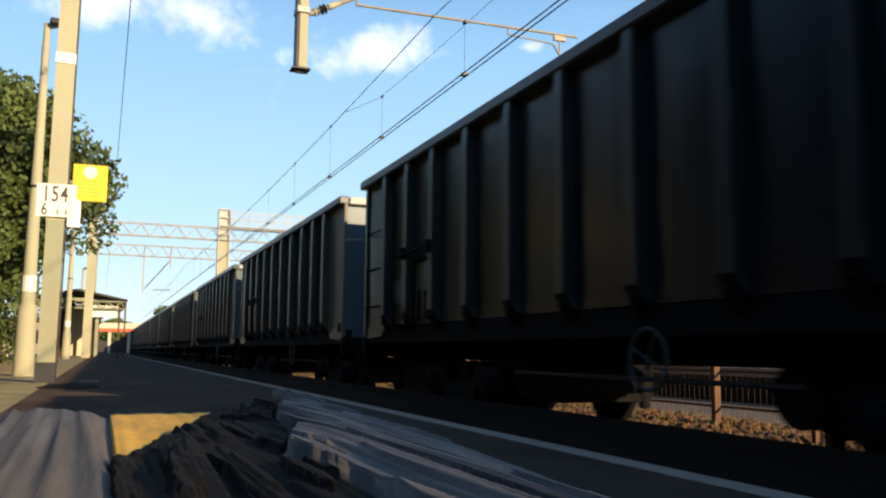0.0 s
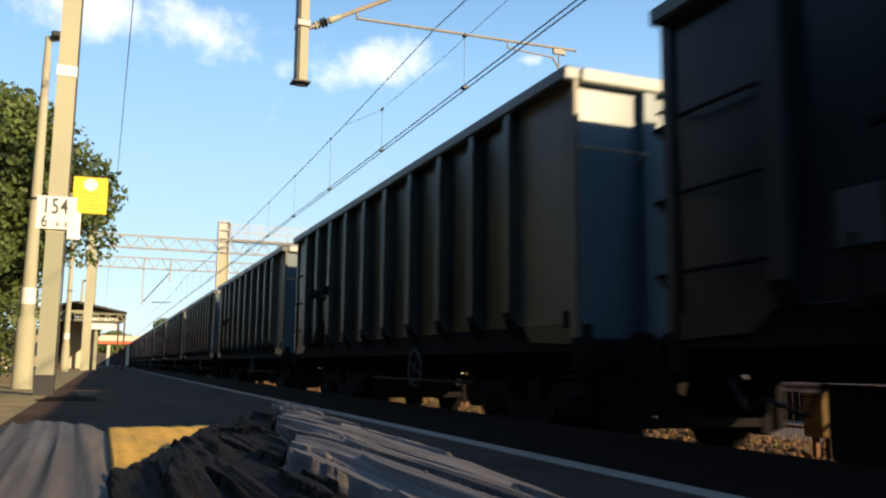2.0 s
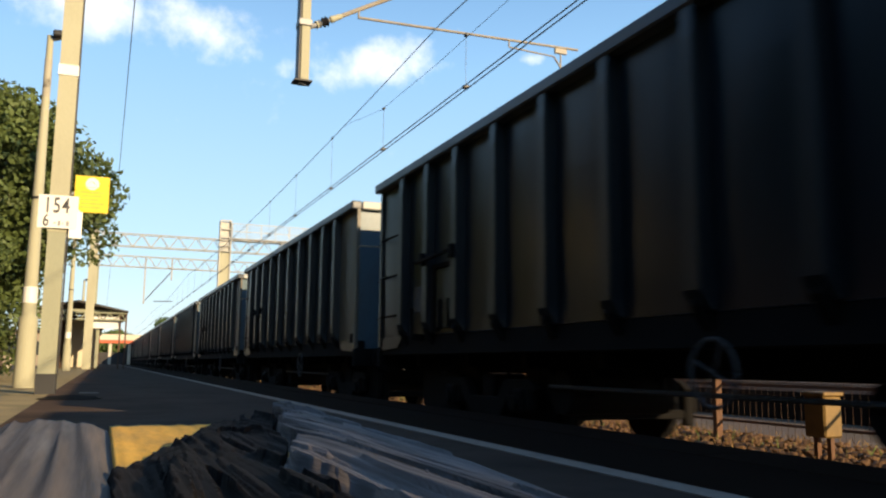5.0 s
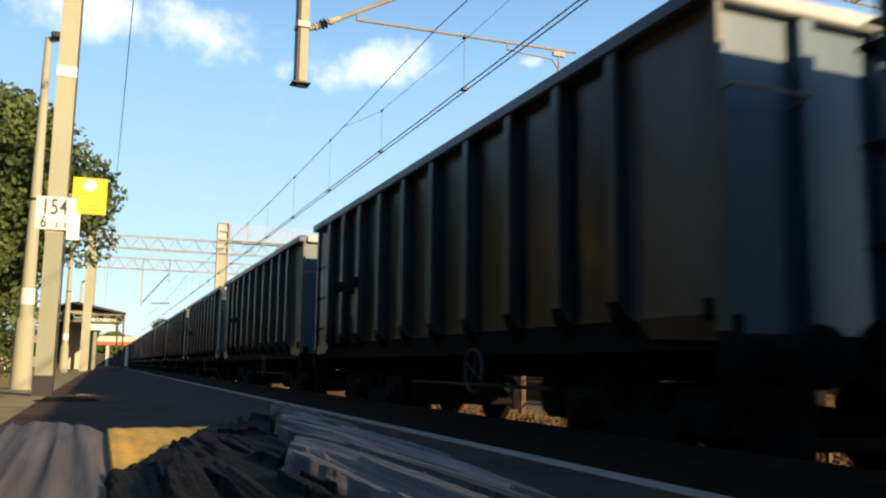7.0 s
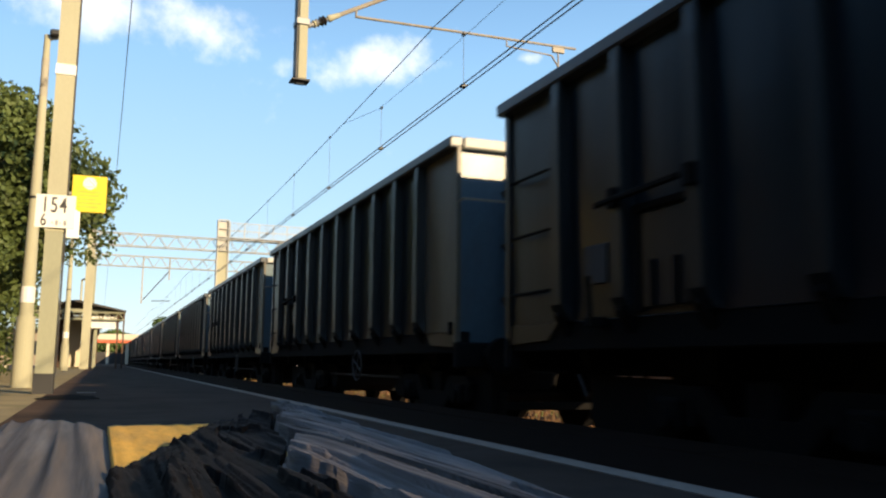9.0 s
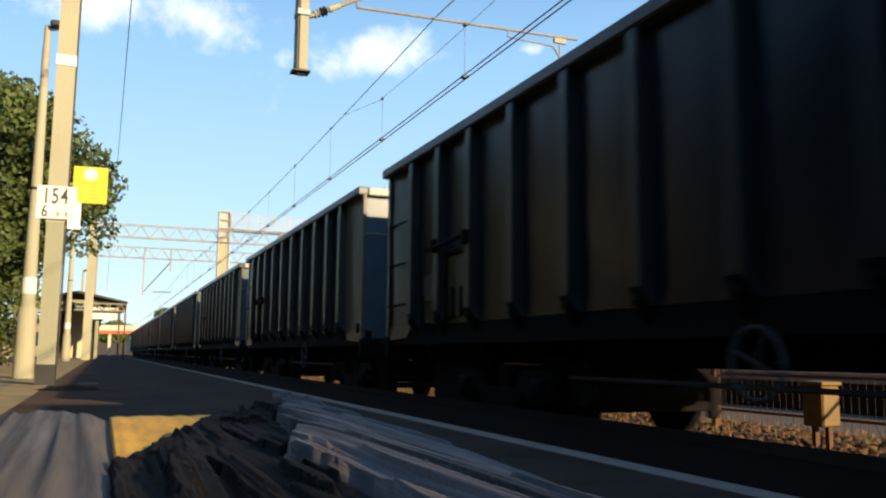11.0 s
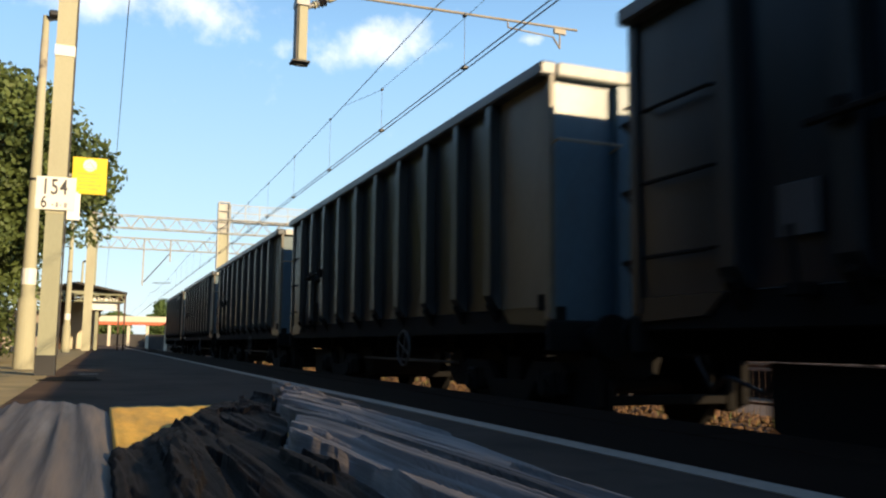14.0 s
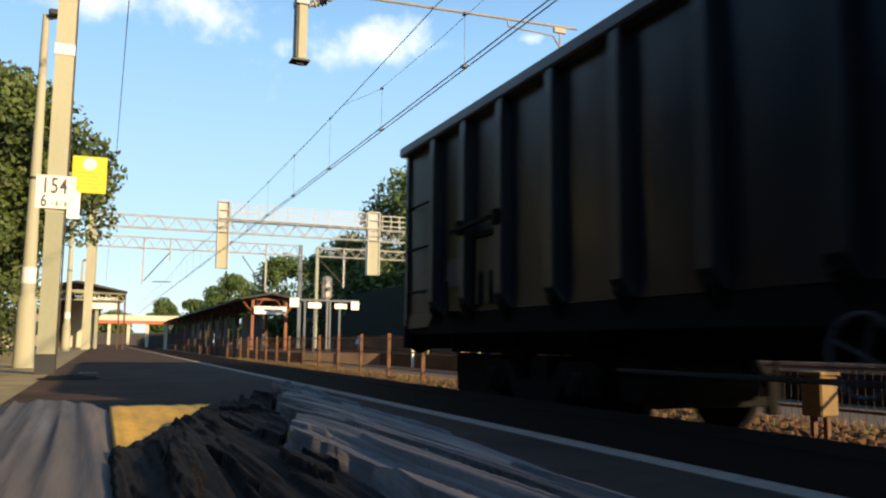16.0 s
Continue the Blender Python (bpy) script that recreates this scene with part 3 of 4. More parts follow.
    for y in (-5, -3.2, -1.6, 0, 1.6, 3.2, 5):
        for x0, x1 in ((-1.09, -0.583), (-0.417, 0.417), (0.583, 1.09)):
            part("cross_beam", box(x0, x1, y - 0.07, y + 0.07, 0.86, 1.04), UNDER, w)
    for y in (-3.10, 1.0):
        part("air_reservoir", rod((-0.95, y, 0.60), (0.35, y, 0.60), 0.24, sides=16), UNDER, w)
        for x in (-0.7, 0.2):
            part("tank_hanger", box(x - 0.03, x + 0.03, y - 0.26, y + 0.26, 0.55, 0.86), UNDER, w)
    part("brake_rod", rod((-0.98, -3.2, 0.66), (-0.98, 1.2, 0.66), 0.022, sides=6), HANDWHEEL, w, "grey brake rod")
    for s in (-1, 1):
        hub = Vector((s * 1.30, -1.84, 0.84))
        hw = bmesh.new()
        ring = []
        for k in range(24):
            a = k * math.tau / 24
            row = []
            for q in range(6):
                b = q * math.tau / 6
                r = 0.255 + 0.018 * math.cos(b)
                row.append(hw.verts.new((hub.x + 0.018 * math.sin(b), hub.y + r * math.cos(a), hub.z + r * math.sin(a))))
            ring.append(row)
        for k in range(24):
            for q in range(6):
                hw.faces.new((ring[k][q], ring[k][(q + 1) % 6], ring[(k + 1) % 24][(q + 1) % 6], ring[(k + 1) % 24][q]))
        bmesh.ops.recalc_face_normals(hw, faces=hw.faces)
        rim = part("brake_handwheel", hw, HANDWHEEL, w, "grey spoked brake handwheel", smooth=True)
        for k in range(4):
            a = k * math.tau / 4 + 0.4
            part("spoke", rod(hub, hub + Vector((0, 0.247 * math.cos(a), 0.247 * math.sin(a))), 0.012, sides=6), HANDWHEEL, rim)
        part("spindle", rod(hub, (s * 1.0, hub.y, hub.z), 0.02, sides=6), UNDER, rim)
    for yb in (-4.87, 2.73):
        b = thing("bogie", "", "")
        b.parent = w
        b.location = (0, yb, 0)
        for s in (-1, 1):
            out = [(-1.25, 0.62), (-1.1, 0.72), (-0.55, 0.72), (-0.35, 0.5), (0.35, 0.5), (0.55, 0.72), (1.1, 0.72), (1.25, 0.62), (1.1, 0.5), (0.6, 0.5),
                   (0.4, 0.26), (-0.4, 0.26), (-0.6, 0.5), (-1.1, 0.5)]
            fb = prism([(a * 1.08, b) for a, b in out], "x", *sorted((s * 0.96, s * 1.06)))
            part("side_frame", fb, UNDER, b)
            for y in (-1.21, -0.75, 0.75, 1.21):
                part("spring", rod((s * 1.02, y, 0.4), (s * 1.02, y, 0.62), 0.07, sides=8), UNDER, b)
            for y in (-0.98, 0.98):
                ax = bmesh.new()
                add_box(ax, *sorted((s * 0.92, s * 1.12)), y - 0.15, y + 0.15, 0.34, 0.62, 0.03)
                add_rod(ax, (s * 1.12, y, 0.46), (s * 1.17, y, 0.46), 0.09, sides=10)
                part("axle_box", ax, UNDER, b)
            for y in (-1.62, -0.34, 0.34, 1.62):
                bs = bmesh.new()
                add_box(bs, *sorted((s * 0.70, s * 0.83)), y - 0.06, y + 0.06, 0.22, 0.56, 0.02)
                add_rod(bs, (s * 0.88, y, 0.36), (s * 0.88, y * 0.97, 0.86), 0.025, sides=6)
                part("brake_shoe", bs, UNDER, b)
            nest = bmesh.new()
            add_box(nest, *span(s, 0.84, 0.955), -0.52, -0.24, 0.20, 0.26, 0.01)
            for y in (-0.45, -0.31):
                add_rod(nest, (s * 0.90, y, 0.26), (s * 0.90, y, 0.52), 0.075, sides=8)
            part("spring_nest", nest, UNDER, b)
            # Added dark plate that closes the lit gap beyond the outer wheel.
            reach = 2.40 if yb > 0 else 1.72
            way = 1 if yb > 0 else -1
            gap_fill = prism([(way * 1.02, 0.22), (way * (reach - 0.25), 0.20), (way * reach, 0.30), (way * reach, 0.78), (way * 1.02, 0.76)], "x", *span(s, 0.86, 0.95))
            part("gap_plate", gap_fill, UNDER, b)
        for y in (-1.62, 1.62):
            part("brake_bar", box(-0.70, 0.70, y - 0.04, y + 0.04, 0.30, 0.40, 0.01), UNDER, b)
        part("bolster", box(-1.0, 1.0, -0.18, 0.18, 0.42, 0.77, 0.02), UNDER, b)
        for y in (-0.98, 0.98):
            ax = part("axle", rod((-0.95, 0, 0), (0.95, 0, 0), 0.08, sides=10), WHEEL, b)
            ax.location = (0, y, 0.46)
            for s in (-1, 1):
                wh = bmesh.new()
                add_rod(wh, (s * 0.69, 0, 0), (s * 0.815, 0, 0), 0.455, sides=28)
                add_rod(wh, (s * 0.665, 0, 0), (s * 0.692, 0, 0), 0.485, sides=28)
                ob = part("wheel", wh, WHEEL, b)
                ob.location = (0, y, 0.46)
    return w


wagon = build_wagon()
COUNT = 33
wagons = [wagon]
for i in range(1, COUNT):
    wagons.append(copy_thing(wagon, Matrix.Identity(4)))

# ---- poles, gantries and wires ----


def text_plate(body, size, mat, parent, m):
    c = bpy.data.curves.new("number", "FONT")
    c.body, c.size, c.extrude = body, size, 0.002
    c.align_x, c.offset, c.space_character = "LEFT", 0.003, 1.14
    tmp = bpy.data.objects.new("number", c)
    me = bpy.data.meshes.new_from_object(tmp)
    bpy.data.objects.remove(tmp)
    me.materials.clear()
    me.materials.append(mat)
    ob = new("number", me)
    ob.parent = parent
    ob.matrix_basis = m
    return ob


FACE = pose(0, 0, 0, 90, 0, 0)


def build_mast():
    p = thing("gantry_mast", "square concrete gantry mast, grey-green below, black at its foot", "mast", pose(-0.76, 14.05, 0))
    part("shaft", prism([(-0.135, -0.13), (0.135, -0.13), (0.135, 0.13), (-0.135, 0.13)], "z", 2.45, 10.3), CONCRETE, p, "pale concrete upper shaft")
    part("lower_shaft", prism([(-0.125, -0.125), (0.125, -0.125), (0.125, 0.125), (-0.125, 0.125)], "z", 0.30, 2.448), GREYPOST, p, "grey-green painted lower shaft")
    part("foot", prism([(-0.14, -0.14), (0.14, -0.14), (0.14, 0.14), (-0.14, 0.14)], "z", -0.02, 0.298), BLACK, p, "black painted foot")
    part("white_band", box(-0.145, 0.145, -0.145, 0.145, 4.93, 5.10), WHITE, p, "white painted band")
    part("cable_strip", box(0.137, 0.16, -0.02, 0.02, 0.3, 9.0), BLACK, p, "dark cable on the mast")
    s = thing("kilometre_sign", "white rectangular kilometre sign with black numerals on a mast", "sign", pose(-0.76, 13.88, 2.75, 0, 0, -4))
    part("plate", box(-0.28, 0.28, -0.006, 0.006, -0.255, 0.255, 0.004), BOARD, s)
    text_plate("154", 0.34, INK, s, Matrix.Translation((-0.205, -0.008, -0.015)) @ FACE @ Matrix.Diagonal((0.66, 1, 1, 1)))
    text_plate("6", 0.26, INK, s, Matrix.Translation((-0.205, -0.008, -0.225)) @ FACE @ Matrix.Diagonal((0.68, 1, 1, 1)))
    for k, w in ((0, 0.03), (1, 0.035), (2, 0.02), (3, 0.04)):
        part("text_bar", box(-0.05 + k * 0.058, -0.05 + k * 0.058 + w, -0.0095, -0.0065, -0.215 if k % 2 else -0.19, -0.14 if k % 2 else -0.17), GALV, s)
    part("bracket", box(-0.16, 0.16, 0.007, 0.045, -0.03, 0.03), GALV, s)
    s2 = thing("back_sign", "white sign plate turned to the other way", "sign", pose(-0.62, 14.2, 2.65, 0, 0, 10))
    part("plate", box(-0.2, 0.2, -0.006, 0.006, -0.25, 0.2, 0.004), BOARD, s2)
    y = thing("warning_sign", "yellow rectangular warning sign beside the mast", "sign", pose(-0.31, 14.22, 3.12, 0, 0, -3))
    part("plate", box(-0.255, 0.255, -0.006, 0.006, -0.295, 0.295, 0.004), YELLOW, y)
    sym = bmesh.new()
    for a, b in (((-0.09, 0.12), (0.0, 0.23)), ((0.0, 0.23), (0.09, 0.12)), ((0.09, 0.12), (-0.09, 0.12))):
        add_rod(sym, (a[0], -0.008, a[1]), (b[0], -0.008, b[1]), 0.012, sides=4)
    part("symbol", sym, WHITE, y, "pale symbol")
    part("symbol_field", rod((0, -0.0062, 0.17), (0, -0.0072, 0.17), 0.10, sides=24), WHITE, y, "pale round field")
    for k in range(5):
        part("text_bar", box(-0.18 + 0.03 * (k % 2), 0.18 - 0.04 * (k % 3), -0.0095, -0.0065, 0.02 - k * 0.06, 0.04 - k * 0.06), FADED, y)
    part("bracket", box(-0.45, 0.1, 0.007, 0.04, -0.02, 0.02), GALV, y)


def build_lamp_post(x, y, h, r0, r1, label, top=True):
    p = thing("lamp_post", label, "lamp post", pose(x, y, 0))
    part("base", rod((0, 0, -0.02), (0, 0, 1.30), r0 * 1.45, r0 * 1.30, 24), CONCRETE, p, smooth=False)
    part("shaft", rod((0, 0, 1.301), (0, 0, h), r0, r1, 28), CONCRETE, p)
    part("white_band", rod((0, 0, 1.55), (0, 0, 1.85), r0 * 1.04, r0 * 1.03, 14), WHITE, p, "white painted band")
    if h < 7:
        rr = r0 + (r1 - r0) * (h * 0.86 - 1.3) / (h - 1.3)
        part("weathered_top", rod((0, 0, h * 0.80), (0, 0, h * 0.93), rr * 1.06, rr * 1.0, 28), PEELED, p, "dark blotched weathering")
    part("collar", rod((0, 0, h * 0.52), (0, 0, h * 0.52 + 0.05), r0 * 0.86, r0 * 0.86, 20), BLACK, p)
    if top:
        part("lamp_arm", rod((0, 0, h - 0.08), (0.28, -0.1, h - 0.02), 0.04, 0.04), GALV, p)
        part("lamp_head", box(0.05, 0.55, -0.2, 0.0, h - 0.05, h + 0.08, 0.03), BLACK, p)
    return p


def build_gantry_near():
    g = thing("catenary_gantry", "steel catenary gantry with a hanging post over the track", "gantry", pose(0, 14.05, 0))
    part("beam", add_truss(bmesh.new(), (-0.76, 0, 9.5), (20.5, 0, 9.5), 0.8, 0.5, 22), LATTICE, g)
    part("hanging_post", box(2.895, 3.05, -0.12, 0.12, 5.40, 10.2, 0.01), CONCRETE, g)
    # The flange is black to paint in the shade on the post's left.
    part("post_shade_side", box(2.855, 2.893, -0.10, 0.14, 5.40, 10.2, 0.006), BLACK, g, "left flange, its shade put into a black colour")
    foot = bmesh.new()
    add_box(foot, 2.79, 3.11, -0.14, 0.14, 5.365, 5.396, 0.006)
    add_box(foot, 2.88, 3.02, -0.05, 0.05, 5.33, 5.366)
    part("end_plate", foot, BLACK, g)
    part("far_mast", box(20.4, 20.7, -0.15, 0.15, GROUND_Z, 10.3), CONCRETE, g)
    arm = bmesh.new()
    add_rod(arm, (3.60, 0, 6.70), (5.5, 0, 7.75), 0.042)
    part("cantilever_tube", arm, TUBE, g)
    part("tube_socket", rod((3.06, 0, 6.44), (3.16, 0, 6.47), 0.03), GALV, g)
    core = part("insulator", rod((3.12, 0, 6.44), (3.47, 0, 6.63), 0.03, sides=12), GALV, g, "grey rod with dark ribbed sheds")
    a0, b0 = Vector((3.13, 0, 6.445)), Vector((3.50, 0, 6.645))
    for k0, k1, r0, r1, m in ((0.0, 0.08, 0.05, 0.05, GALV), (0.12, 0.20, 0.075, 0.06, CONCRETE), (0.22, 0.30, 0.06, 0.075, GALV), (0.40, 0.47, 0.06, 0.095, INSULATOR),
                              (0.47, 0.53, 0.095, 0.06, INSULATOR), (0.56, 0.62, 0.06, 0.095, INSULATOR), (0.62, 0.69, 0.095, 0.06, INSULATOR), (0.80, 0.92, 0.055, 0.065, CONCRETE)):
        part("shed", rod(a0.lerp(b0, k0), a0.lerp(b0, k1), r0, r1, sides=16), m, core)
    part("post_clamp", box(2.84, 3.075, -0.15, 0.15, 6.38, 6.50, 0.01), GALV, g)
    part("end_fitting", rod((3.47, 0, 6.63), (3.64, 0, 6.72), 0.058, 0.045, 10), CONCRETE, g)
    part("end_fitting", rod((3.06, 0, 6.42), (3.13, 0, 6.445), 0.05, 0.04, 10), GALV, g)
    st = bmesh.new()
    add_rod(st, (3.95, 0, 6.88), (3.95, 0, 6.72), 0.02)
    add_rod(st, (3.95, 0, 6.74), (8.55, 0, 6.84), 0.026)
    add_rod(st, (7.0, 0, 6.78), (7.0, 0, 6.66), 0.016)
    add_rod(st, (7.0, 0, 6.66), (8.0, 0, 6.62), 0.016)
    add_rod(st, (8.0, 0, 6.62), (8.15, 0, 6.40), 0.018)
    add_rod(st, (8.15, 0, 6.83), (8.15, 0, 6.40), 0.018)
    add_box(st, 8.02, 8.28, -0.03, 0.03, 6.70, 6.80)
    part("steady_tube", st, TUBE, g)


def hanging_post(g, x0, x1, z0, z1, y=0.0):
    hp = bmesh.new()
    w = x1 - x0
    add_box(hp, x0, x0 + 0.07, y - 0.25, y + 0.25, z0, z1)
    add_box(hp, x1 - 0.07, x1, y - 0.25, y + 0.25, z0, z1)
    n = 8
    for k in range(5, n + 1):
        z = z0 + (z1 - z0) * k / n
        add_box(hp, x0 + 0.07, x1 - 0.07, y - 0.22, y - 0.16, z - 0.04 if k else z, z + 0.04)
    part("hanging_post", hp, LATTICE, g)
    part("post_panel", box(x0 + 0.071, x1 - 0.071, y - 0.155, y + 0.2, z0 + 0.01, z0 + (z1 - z0) * 0.55), CONCRETE, g, "pale panel")
    part("post_back", box(x0 + 0.071, x1 - 0.071, y - 0.05, y + 0.1, z0 + (z1 - z0) * 0.555, z1 - 0.05), LATTICE, g)


def build_gantry_signal():
    g = thing("signal_gantry", "pale steel gantry with mesh walkway and hanging lattice posts", "gantry", pose(0, 55, 0))
    part("mast", box(-1.10, -0.62, -0.25, 0.25, -0.02, 8.5), CONCRETE, g)
    part("beam", add_truss(bmesh.new(), (-0.86, 0, 7.56), (27.5, 0, 7.56), 0.77, 0.6, 26, 0.021), LATTICE, g)
    hanging_post(g, 6.55, 7.30, 5.22, 9.58)
    hanging_post(g, 16.6, 17.5, 5.18, 9.55)
    part("far_mast", box(27.3, 27.8, -0.25, 0.25, GROUND_Z, 8.5), CONCRETE, g)
    rail = bmesh.new()
    for k in range(11):
        x = 7.32 + k * 0.926
        add_box(rail, x - 0.02, x + 0.02, -0.32, -0.28, 8.36, 9.42)
    for z in (8.45, 8.9, 9.42):
        add_box(rail, 7.32, 16.58, -0.33, -0.30, z - 0.02, z + 0.02)
    part("walkway_rail", rail, LATTICE, g)
    ms = bmesh.new()
    for k in range(74):
        x = 7.34 + k * 0.125
        add_box(ms, x - 0.008, x + 0.008, -0.306, -0.300, 8.4, 9.4)
    for k in range(8):
        add_box(ms, 7.32, 16.58, -0.299, -0.294, 8.42 + k * 0.13, 8.432 + k * 0.13)
    part("walkway_mesh", ms, GALV, g, "fine steel mesh")
    part("walkway_floor", box(7.32, 16.58, -0.3, 0.3, 8.37, 8.41), BLACK, g)
    box2 = bmesh.new()
    for k in range(6):
        x = 17.6 + k * 0.62
        add_box(box2, x, x + 0.05, -0.3, -0.25, 8.36, 9.3)
    for z in (8.6, 8.95, 9.3):
        add_box(box2, 17.55, 20.8, -0.31, -0.27, z - 0.03, z + 0.03)
    part("walkway_rail", box2, LATTICE, g)


def build_gantry_far(y, x0, x1, z0, depth, drops, label):
    g = thing("catenary_gantry", label, "gantry", pose(0, y, 0))
    part("mast", box(x0 - 0.12, x0 + 0.12, -0.15, 0.15, GROUND_Z, z0 + depth), GREYPOST, g)
    # The right mast takes blue-grey as a painted shade, unlike the left one.
    part("mast", box(x1 - 0.15, x1 + 0.15, -0.15, 0.15, GROUND_Z, z0 + depth + 0.1), BLUEGREY, g)
    part("beam", add_truss(bmesh.new(), (x0, 0, z0), (x1, 0, z0), depth, 0.6, int((x1 - x0) / 1.1), 0.021), LATTICE, g)
    for x, z in drops:
        part("drop_post", box(x - 0.06, x + 0.06, -0.09, 0.09, z, z0 + depth), GALV, g)
        if z < z0 - 1.5:
            way = 1 if x < 8 else -1
            arm = bmesh.new()
            add_rod(arm, (x + 0.1 * way, 0, z + 0.3), (x + 2.1 * way, 0, z0 - 0.3), 0.05, sides=6)
            add_rod(arm, (x + 0.8 * way, 0, z + 0.25), (x + 2.3 * way, 0, z + 0.3), 0.04, sides=6)
            part("cantilever_tube", arm, WIRE, g)


def build_wires():
    for x in (TRACK_X,):
        c = thing("overhead_line", "twin contact wires hung by droppers from a sagging messenger wire", "overhead line", kind="structure")
        for o in (-0.05, 0.05):
            wire("contact_wire", [(x + o, y, 5.22) for y in range(-40, 221, 10)], 0.011, WIRE, c)

        def sag(y):
            k = (y - 14.0) % 50.0 / 50.0
            return 6.83 - 4 * 0.38 * k * (1 - k)
        wire("messenger_wire", [(x, -40 + i * 2.0, sag(-40 + i * 2.0)) for i in range(131)], 0.010, WIRE, c)
        for i in range(28):
            y = -10.3 + i * 4.6
            top = sag(y) if abs(y - 14) > 6.5 else 6.15
            d = wire("dropper", [(x, y, 5.23), (x, y, top)], 0.004, WIRE, c)
            part("clamp", box(x - 0.055, x + 0.055, y - 0.05, y + 0.05, 5.195, 5.25, 0.01), BLACK, d)
            part("clamp", box(x - 0.025, x + 0.025, y - 0.05, y + 0.05, top - 0.02, top + 0.035, 0.01), BLACK, d)
        wire("stitch_wire", [(x, 7.2, sag(7.2)), (x, 10.4, 6.12), (x, 14, 6.1), (x, 17.5, 6.18), (x, 20.6, sag(20.6))], 0.0045, WIRE, c)
    c = thing("overhead_line", "thin feeder cable strung along the masts", "cable", kind="structure")
    wire("feeder_cable", [(0.2, y, 9.0) for y in range(-40, 200, 10)], 0.012, WIRE, c)


build_mast()
build_lamp_post(-1.31, 17.3, 6.75, 0.125, 0.058, "round tapered concrete lamp post with a white band")
build_lamp_post(-1.57, 44.0, 7.4, 0.14, 0.07, "round concrete lamp post with a white band")
build_lamp_post(-1.8, 78.0, 7.4, 0.16, 0.08, "round concrete lamp post farther along the platform")
build_gantry_near()
build_gantry_signal()
build_gantry_far(75, -0.8, 16.4, 8.4, 0.9, [(2.95, 5.3), (13.3, 5.1), (5.1, 7.4)], "steel lattice catenary gantry over the tracks")
build_gantry_far(70, 16.75, 27.0, 7.9, 0.75, [(19.1, 5.3)], "steel lattice catenary gantry by the trees")
build_wires()


# ---- fence and yard ----
def build_fence():
    f = thing("fence", "rusty steel post fence between the tracks", "fence")
    me = None
    for i in range(36):
        y = 1.0 + i * 3.25
        if me is None:
            ob = part("post", box(-0.06, 0.06, -0.05, 0.05, GROUND_Z - 0.05, 0.86, 0.01), RUST, f)
            me = ob.data
        else:
            ob = new("post", me)
            ob.parent = f
        ob.location = (9.0, y, 0)
    for z in (-0.3, 0.25, 0.72):
        part("rail", box(9.062, 9.085, 1, 115, z - 0.02, z + 0.02), RUST, f)
    ms = bmesh.new()
    for k in range(900):
        y = 1 + k * 0.125
        add_box(ms, 9.086, 9.09, y - 0.002, y + 0.002, GROUND_Z + 0.1, 0.80)
    tagged(part("fence_mesh", ms, MESHED, f, "thin rusty wires"), kind="stuff")


build_fence()


def build_marker(x, y, h, label, mat):
    m = thing("marker_post", label, "post", pose(x, y, GROUND_Z))
    part("shaft", box(-0.06, 0.06, -0.06, 0.06, 0, h, 0.01), mat, m)
    return m


wp = build_marker(14.1, 38.6, 3.6, "tall white post with a dark cap", WHITE)
part("cap", box(-0.075, 0.075, -0.075, 0.075, 3.3, 3.42), BLACK, wp)


# A thin, irregular near-black patch lying on the platform.
def build_dark_patch(x, y, rx, ry, seed):
    r = random.Random(seed)
    bm = bmesh.new()
    ring = []
    for k in range(26):
        a = k * math.tau / 26
        q = r.uniform(0.7, 1.1)
        ring.append((x + rx * q * math.cos(a), y + ry * q * math.sin(a)))
    top = [bm.verts.new((p[0], p[1], 0.007)) for p in ring]
    low = [bm.verts.new((p[0], p[1], -0.01)) for p in ring]
    bm.faces.new(top)
    for k in range(26):
        bm.faces.new((top[k], low[k], low[(k + 1) % 26], top[(k + 1) % 26]))
    bmesh.ops.recalc_face_normals(bm, faces=bm.faces)
    tagged(mesh_object("dark_patch", bm, PATCH_BLACK), "irregular black patch on the platform beside the mast", "patch", kind="structure")


build_dark_patch(-0.36, 12.6, 0.42, 0.85, 4)
tagged(mesh_object("platform_mark", box(-0.30, -0.02, 14.3, 14.5, 0.001, 0.006), LINE), "short worn white paint dash on the platform", "marking", kind="structure")


def build_ground_signal(x, y):
    g = thing("ground_signal", "small white ground signal on a short post", "signal", pose(x, y, -0.02))
    part("post", box(-0.05, 0.05, -0.05, 0.05, 0, 0.5), GALV, g)
    part("plate", prism([(-0.3, 0.5), (0.3, 0.5), (0.1, 1.15), (-0.1, 1.15)], "y", -0.04, 0.04), BOARD, g)


build_ground_signal(20.0, 68.0)
for mx, my in ((16.0, 41.5), (16.0, 37.0), (16.0, 35.0)):
    build_marker(mx, my, 1.75, "short pale post on the far platform", CONCRETE)


def build_box(x, y):
    b = thing("point_machine_box", "yellow metal trackside cable box on two legs", "box", pose(x, y, GROUND_Z))
    part("body", box(-0.14, 0.14, -0.16, 0.16, 0.32, 0.80, 0.02), BOXPAINT, b)
    part("lid", box(-0.16, 0.16, -0.18, 0.18, 0.803, 0.85, 0.012), BOXPAINT, b)
    for s in (-0.1, 0.1):
        part("leg", box(-0.03, 0.03, s - 0.03, s + 0.03, 0, 0.318), RUST, b)


build_box(8.0, 7.7)


